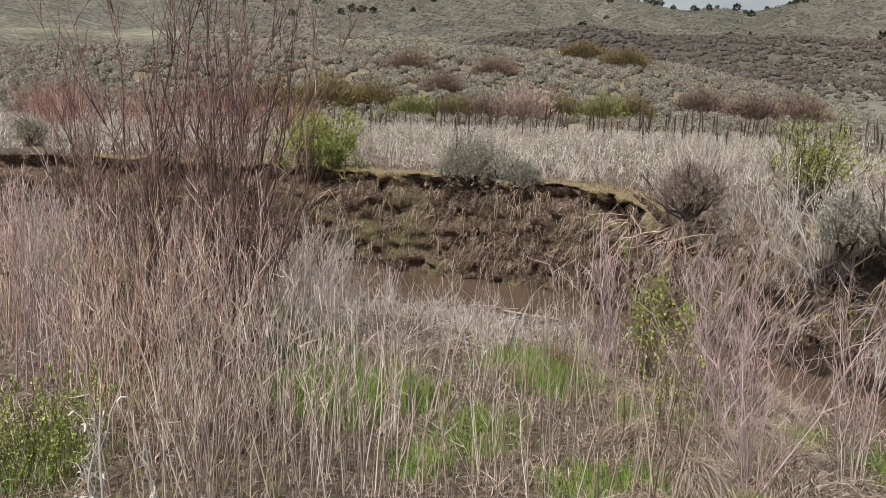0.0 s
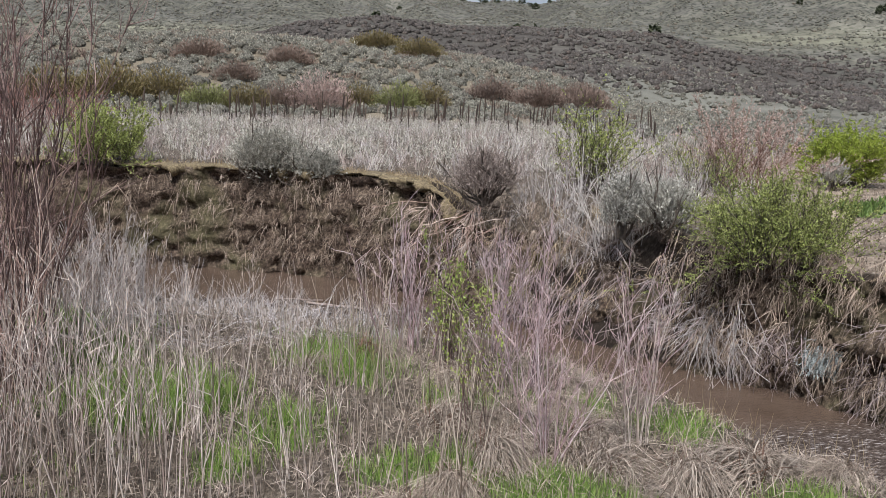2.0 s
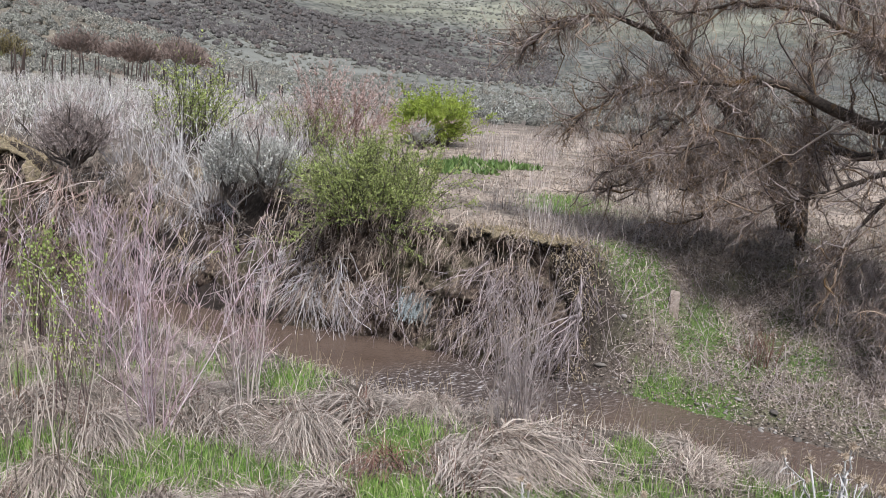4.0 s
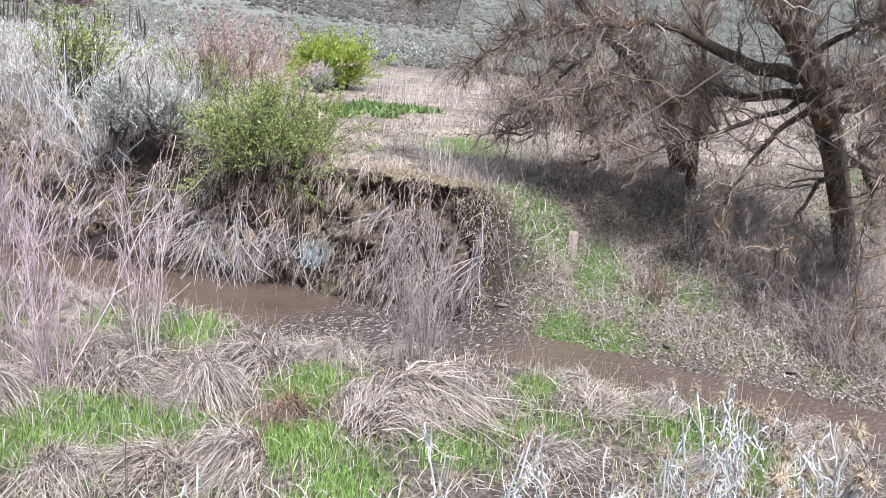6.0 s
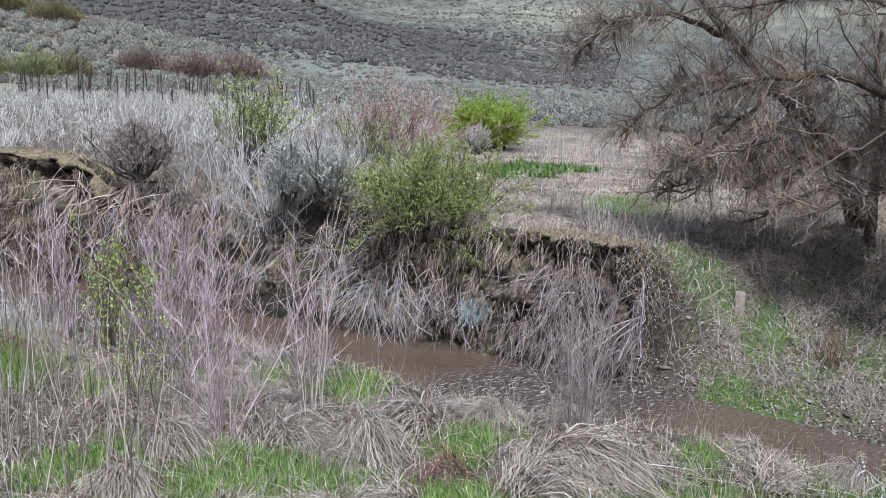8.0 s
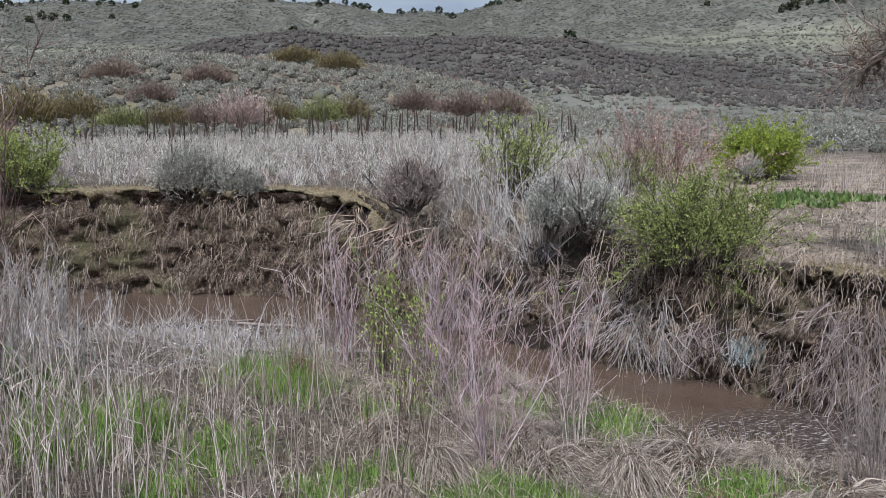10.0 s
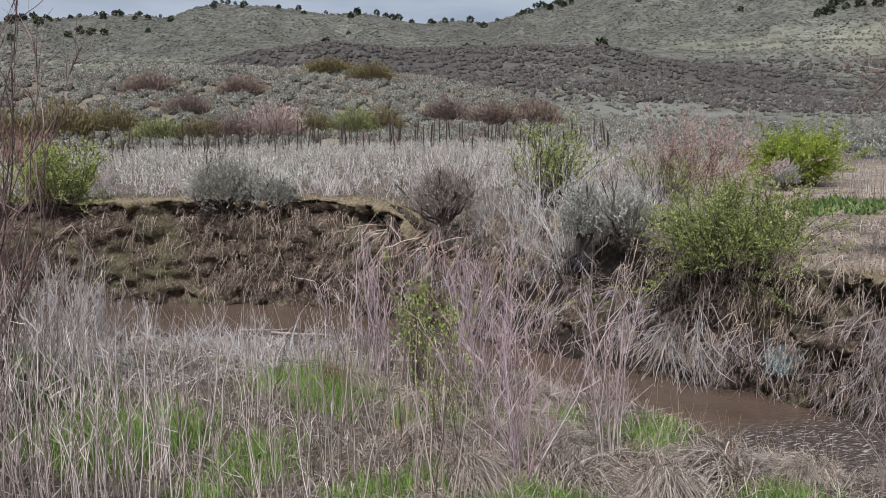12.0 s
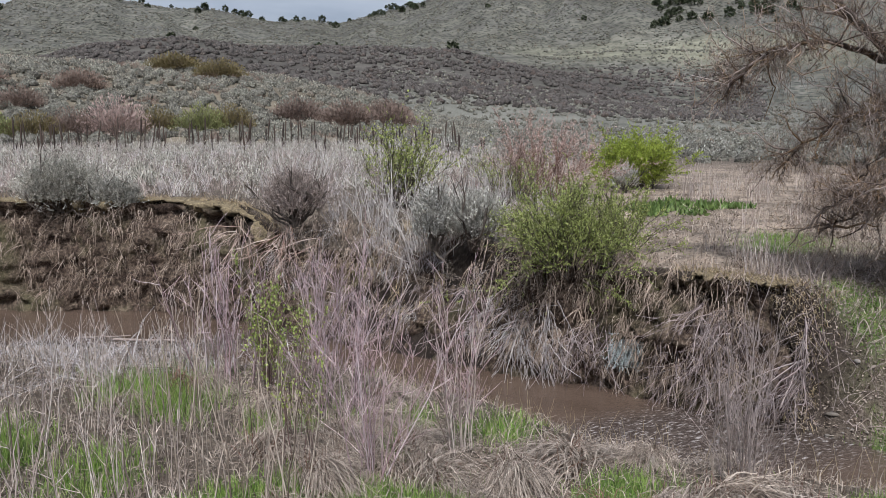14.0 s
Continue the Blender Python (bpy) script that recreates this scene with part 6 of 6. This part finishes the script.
# ---------------------------------------------------------------- small things
def build_post():
    """A short weathered fence post, split and worn, standing in the slope."""
    bm = bmesh.new()
    bmesh.ops.create_cube(bm, size=1.0)
    bmesh.ops.subdivide_edges(bm, edges=bm.edges, cuts=3, use_grid_fill=True)
    rng = np.random.default_rng(801)
    for v in bm.verts:
        v.co.x *= 0.15 * (1 - 0.1 * v.co.z) + rng.normal(0, 0.004)
        v.co.y *= 0.12
        v.co.z = v.co.z * 0.42 + 0.02 + (0.03 * v.co.x / 0.15 if v.co.z > 0.4 else 0) + rng.normal(0, 0.004)
    bmesh.ops.bevel(bm, geom=[e for e in bm.edges if e.calc_face_angle(0) > 0.9], offset=0.008, segments=1, affect="EDGES")
    me = bpy.data.meshes.new("wooden_post")
    bm.to_mesh(me)
    bm.free()
    me.materials.append(POST)
    ob = new("wooden_post", me)
    ob.matrix_basis = pose(*on_land(9.27, 6.96), 0, 4, 40)
    tagged(ob, "short weathered wooden fence post in the slope", "post")


def build_sticks():
    rng = np.random.default_rng(802)
    for (x0, y0, x1, y1, r, h) in [(7.35, 7.6, 7.78, 7.3, 0.02, 0.06), (0.9, 14.9, 1.9, 14.3, 0.025, 0.05), (0.4, 15.2, 1.2, 15.0, 0.018, 0.05), (6.9, 12.6, 5.4, 12.3, 0.022, 0.25), (5.2, 12.9, 6.0, 12.2, 0.016, 0.3)]:
        a, b = np.array(on_land(x0, y0, h)), np.array(on_land(x1, y1, h * 0.6))
        if y0 > 14 or x0 > 7.2 and y0 < 8:
            a[2], b[2] = max(a[2], -1.97), max(b[2], -1.97)
        p = np.linspace(a, b, 8) + rng.normal(0, 0.012, (8, 3))
        ob = new("stick", mesh_of("stick", [(*tubes((p - a)[None], np.linspace(r, r * 0.6, 8)[None], 6), 0)], [OLDWOOD if y0 > 8 else WOOD]))
        ob.matrix_basis = pose(*a)
        tagged(ob, "bare fallen stick lying beside the creek", "stick", "fallen sticks")


def thistle(seed, h, heads, size):
    """A dead woolly thistle: a pale branching stem with shrivelled leaves and fluffy seed heads."""
    rng = np.random.default_rng(seed)
    main = strands([[0, 0, -0.03]], [[rng.normal(0, 0.08), rng.normal(0, 0.08), 1]], h, 9, 0, 0.07, rng)
    out = [("stem", mesh_of("stem", [(*tubes(main, taper(1, 9, 0.0048, 0.6), 6), 0)], [HOAR]), "", "white woolly stem")]
    side = sprouts(main, heads + 6, 0.25, 0.92, h * 0.3, 0.42, 0.6, 7, 0.0, 0.16, rng)
    for k in range(len(side)):
        out.append(("side_stem", mesh_of("side_stem", [(*tubes(side[k:k + 1], taper(1, 7, 0.0027, 0.6), 5), 0)], [HOAR]), "", ""))
    c, d = points_on(np.concatenate([side, main[:, 2:9]]), 20, 0.02, 0.95, rng)
    curl = strands(c, d * 0.3 + rng.normal(0, 0.6, c.shape), 0.016, 4, 0.9, 0.7, rng)
    out.append(("leaves", mesh_of("leaves", [(*blades(curl, taper(len(curl), 4, 0.0032, 0.4), rng), 0)], [HOAR]), "stuff", ""))
    tips = np.concatenate([main[:, -1], side[:heads + 3, -1]])
    for k, tip in enumerate(tips):
        n = 170
        r = size * rng.uniform(0.013, 0.018)
        way = fan(n, 0.95, rng)
        s = strands(np.repeat(tip[None], n, 0) + way * r * 0.35, way + rng.normal(0, 0.35, way.shape), r * rng.uniform(0.4, 0.8, n), 3, 0.3, 0.6, rng)
        t = np.arange(6) * np.pi / 3
        ball = np.concatenate([np.stack([q * 0.72 * r * np.cos(t), q * 0.72 * r * np.sin(t), np.full(6, hh * 0.8 * r)], -1) for q, hh in ((0.35, -0.8), (0.8, -0.3), (0.8, 0.4), (0.3, 0.8))]) + tip
        a = np.arange(6)
        f = np.concatenate([np.stack([a + 6 * m, (a + 1) % 6 + 6 * m, (a + 1) % 6 + 6 * m + 6, a + 6 * m + 6], -1) for m in range(3)])
        out.append(("seed_head", mesh_of("seed_head", [(ball, f, 0), (*blades(s, taper(n, 3, 0.0012, 0.6), rng), 0)], [FLUFF]), "", "fluffy tan seed head"))
    return out


def add_thistle(seed, x, y, h, heads, size):
    ob = thing("dead_thistle", on_land(x, y), "dead white woolly thistle with fluffy seed heads", "thistle", "dead thistles on the near bank")
    stems, tips = [], 0
    for name, me, kind, label in thistle(seed, h * 0.93, heads, size):
        under = ob
        if name == "seed_head":
            under, tips = stems[tips], tips + 1
        got = part(name, me, under, label, kind)
        if name in ("stem", "side_stem"):
            stems.append(got)


# x, y, height, seed heads, size of the heads
THISTLES = [(1.83, 0.7, 0.86, 1, 1.6), (1.88, 0.6, 0.9, 1, 1.5), (1.9, 0.53, 0.98, 1, 1.5), (2.2, 0.93, 0.99, 6, 0.8), (2.22, 0.82, 0.97, 6, 0.8), (2.33, 0.6, 0.82, 5, 0.9), (2.15, 1.0, 0.95, 5, 0.8), (2.06, 1.16, 0.98, 5, 0.7),
            (2.2, 1.42, 0.98, 4, 0.7), (1.71, 1.54, 1.15, 2, 0.6), (1.83, 1.43, 0.96, 4, 0.7), (2.5, 1.2, 1.0, 5, 0.7), (2.9, 1.1, 0.86, 5, 0.7), (2.75, 0.75, 0.85, 4, 0.8), (-0.87, 2.02, 1.07, 3, 0.55),
            (-0.7, 2.08, 1.09, 3, 0.55), (-0.62, 2.15, 0.97, 2, 0.55), (1.06, 1.95, 0.97, 3, 0.6), (1.2, 1.9, 0.94, 3, 0.6),
            (2.01, 1.7, 1.0, 4, 0.7), (2.08, 1.62, 0.9, 4, 0.7), (2.24, 1.35, 1.0, 5, 0.75), (2.32, 1.25, 1.02, 5, 0.75), (1.9, 1.86, 0.95, 4, 0.65), (2.45, 1.0, 1.0, 5, 0.8)]
for n, (x, y, h, heads, size) in enumerate(THISTLES):
    add_thistle(820 + n, x, y, h, heads, size)


def build_leafy():
    """Low broad-leaved plants on the sandy flat."""
    rng = np.random.default_rng(850)
    spots = [(11.6, 15.5), (11.95, 15.2), (12.2, 15.6), (12.5, 15.25), (12.8, 15.5), (13.1, 15.15), (13.5, 15.3), (14.0, 15.0), (14.4, 15.1), (11.2, 14.6), (12.1, 14.5)]
    for k, (x, y) in enumerate(spots):
        n = 120
        c = disc(n, 0.4, rng)
        v = leaves(c, fan(n, 0.75, rng), 0.2, 0.042, rng)
        ob = thing("broadleaf_plant", on_land(x + rng.normal(0, 0.1), y + rng.normal(0, 0.15)), "low green broad-leaved plant on the sandy flat", "plant", "broad-leaved plants", turn=40 * k)
        ob.scale = (rng.uniform(0.7, 1.15),) * 3
        part("foliage", mesh_of("foliage", [(*v, 0)], [BROADLEAF]), ob, kind="stuff")
    for k, (x, y, h) in enumerate([(13.9, 16.8, 1.1), (14.3, 16.5, 1.0), (14.8, 16.6, 0.9), (15.6, 16.2, 0.8), (16.4, 17.0, 0.8), (13.0, 12.2, 0.6), (12.0, 12.6, 0.5), (9.0, 9.4, 0.7), (8.6, 8.7, 0.7), (9.3, 10.4, 0.5), (17.5, 19, 0.7), (19, 18, 0.7)]):
        plant("dry_weeds", willow(860 + k, 26, h, 0.16, 0.3, WILLOW, 2, 0.007), on_land(x, y), "dry reddish weed stalks on the sandy flat", "weeds", "dry weed stalks on the flat")
    plant("rusty_weed", willow(880, 36, 0.55, 0.4, 0.15, RUST, 4, 0.005), on_land(9.6, 5.8), "small rusty brown dead weed on the slope", "weed")


def build_stones():
    rng = np.random.default_rng(870)
    for k in range(26):
        i = rng.uniform(10.3, 14.2)
        p, w = edge_at(i)
        p = p - w * rng.normal(0.08, 0.22)
        z = max(ground(*p), -2.04)
        v, f = pebble(np.zeros(3), rng.uniform(0.03, 0.065), rng)
        ob = new("stone", mesh_of("stone", [(v, f, 0)], [STONE]))
        ob.matrix_basis = pose(p[0], p[1], z + 0.01)
        tagged(ob, "rounded grey creek stone at the water's edge", "stone", "creek stones")


build_post()
build_sticks()
build_leafy()
build_stones()
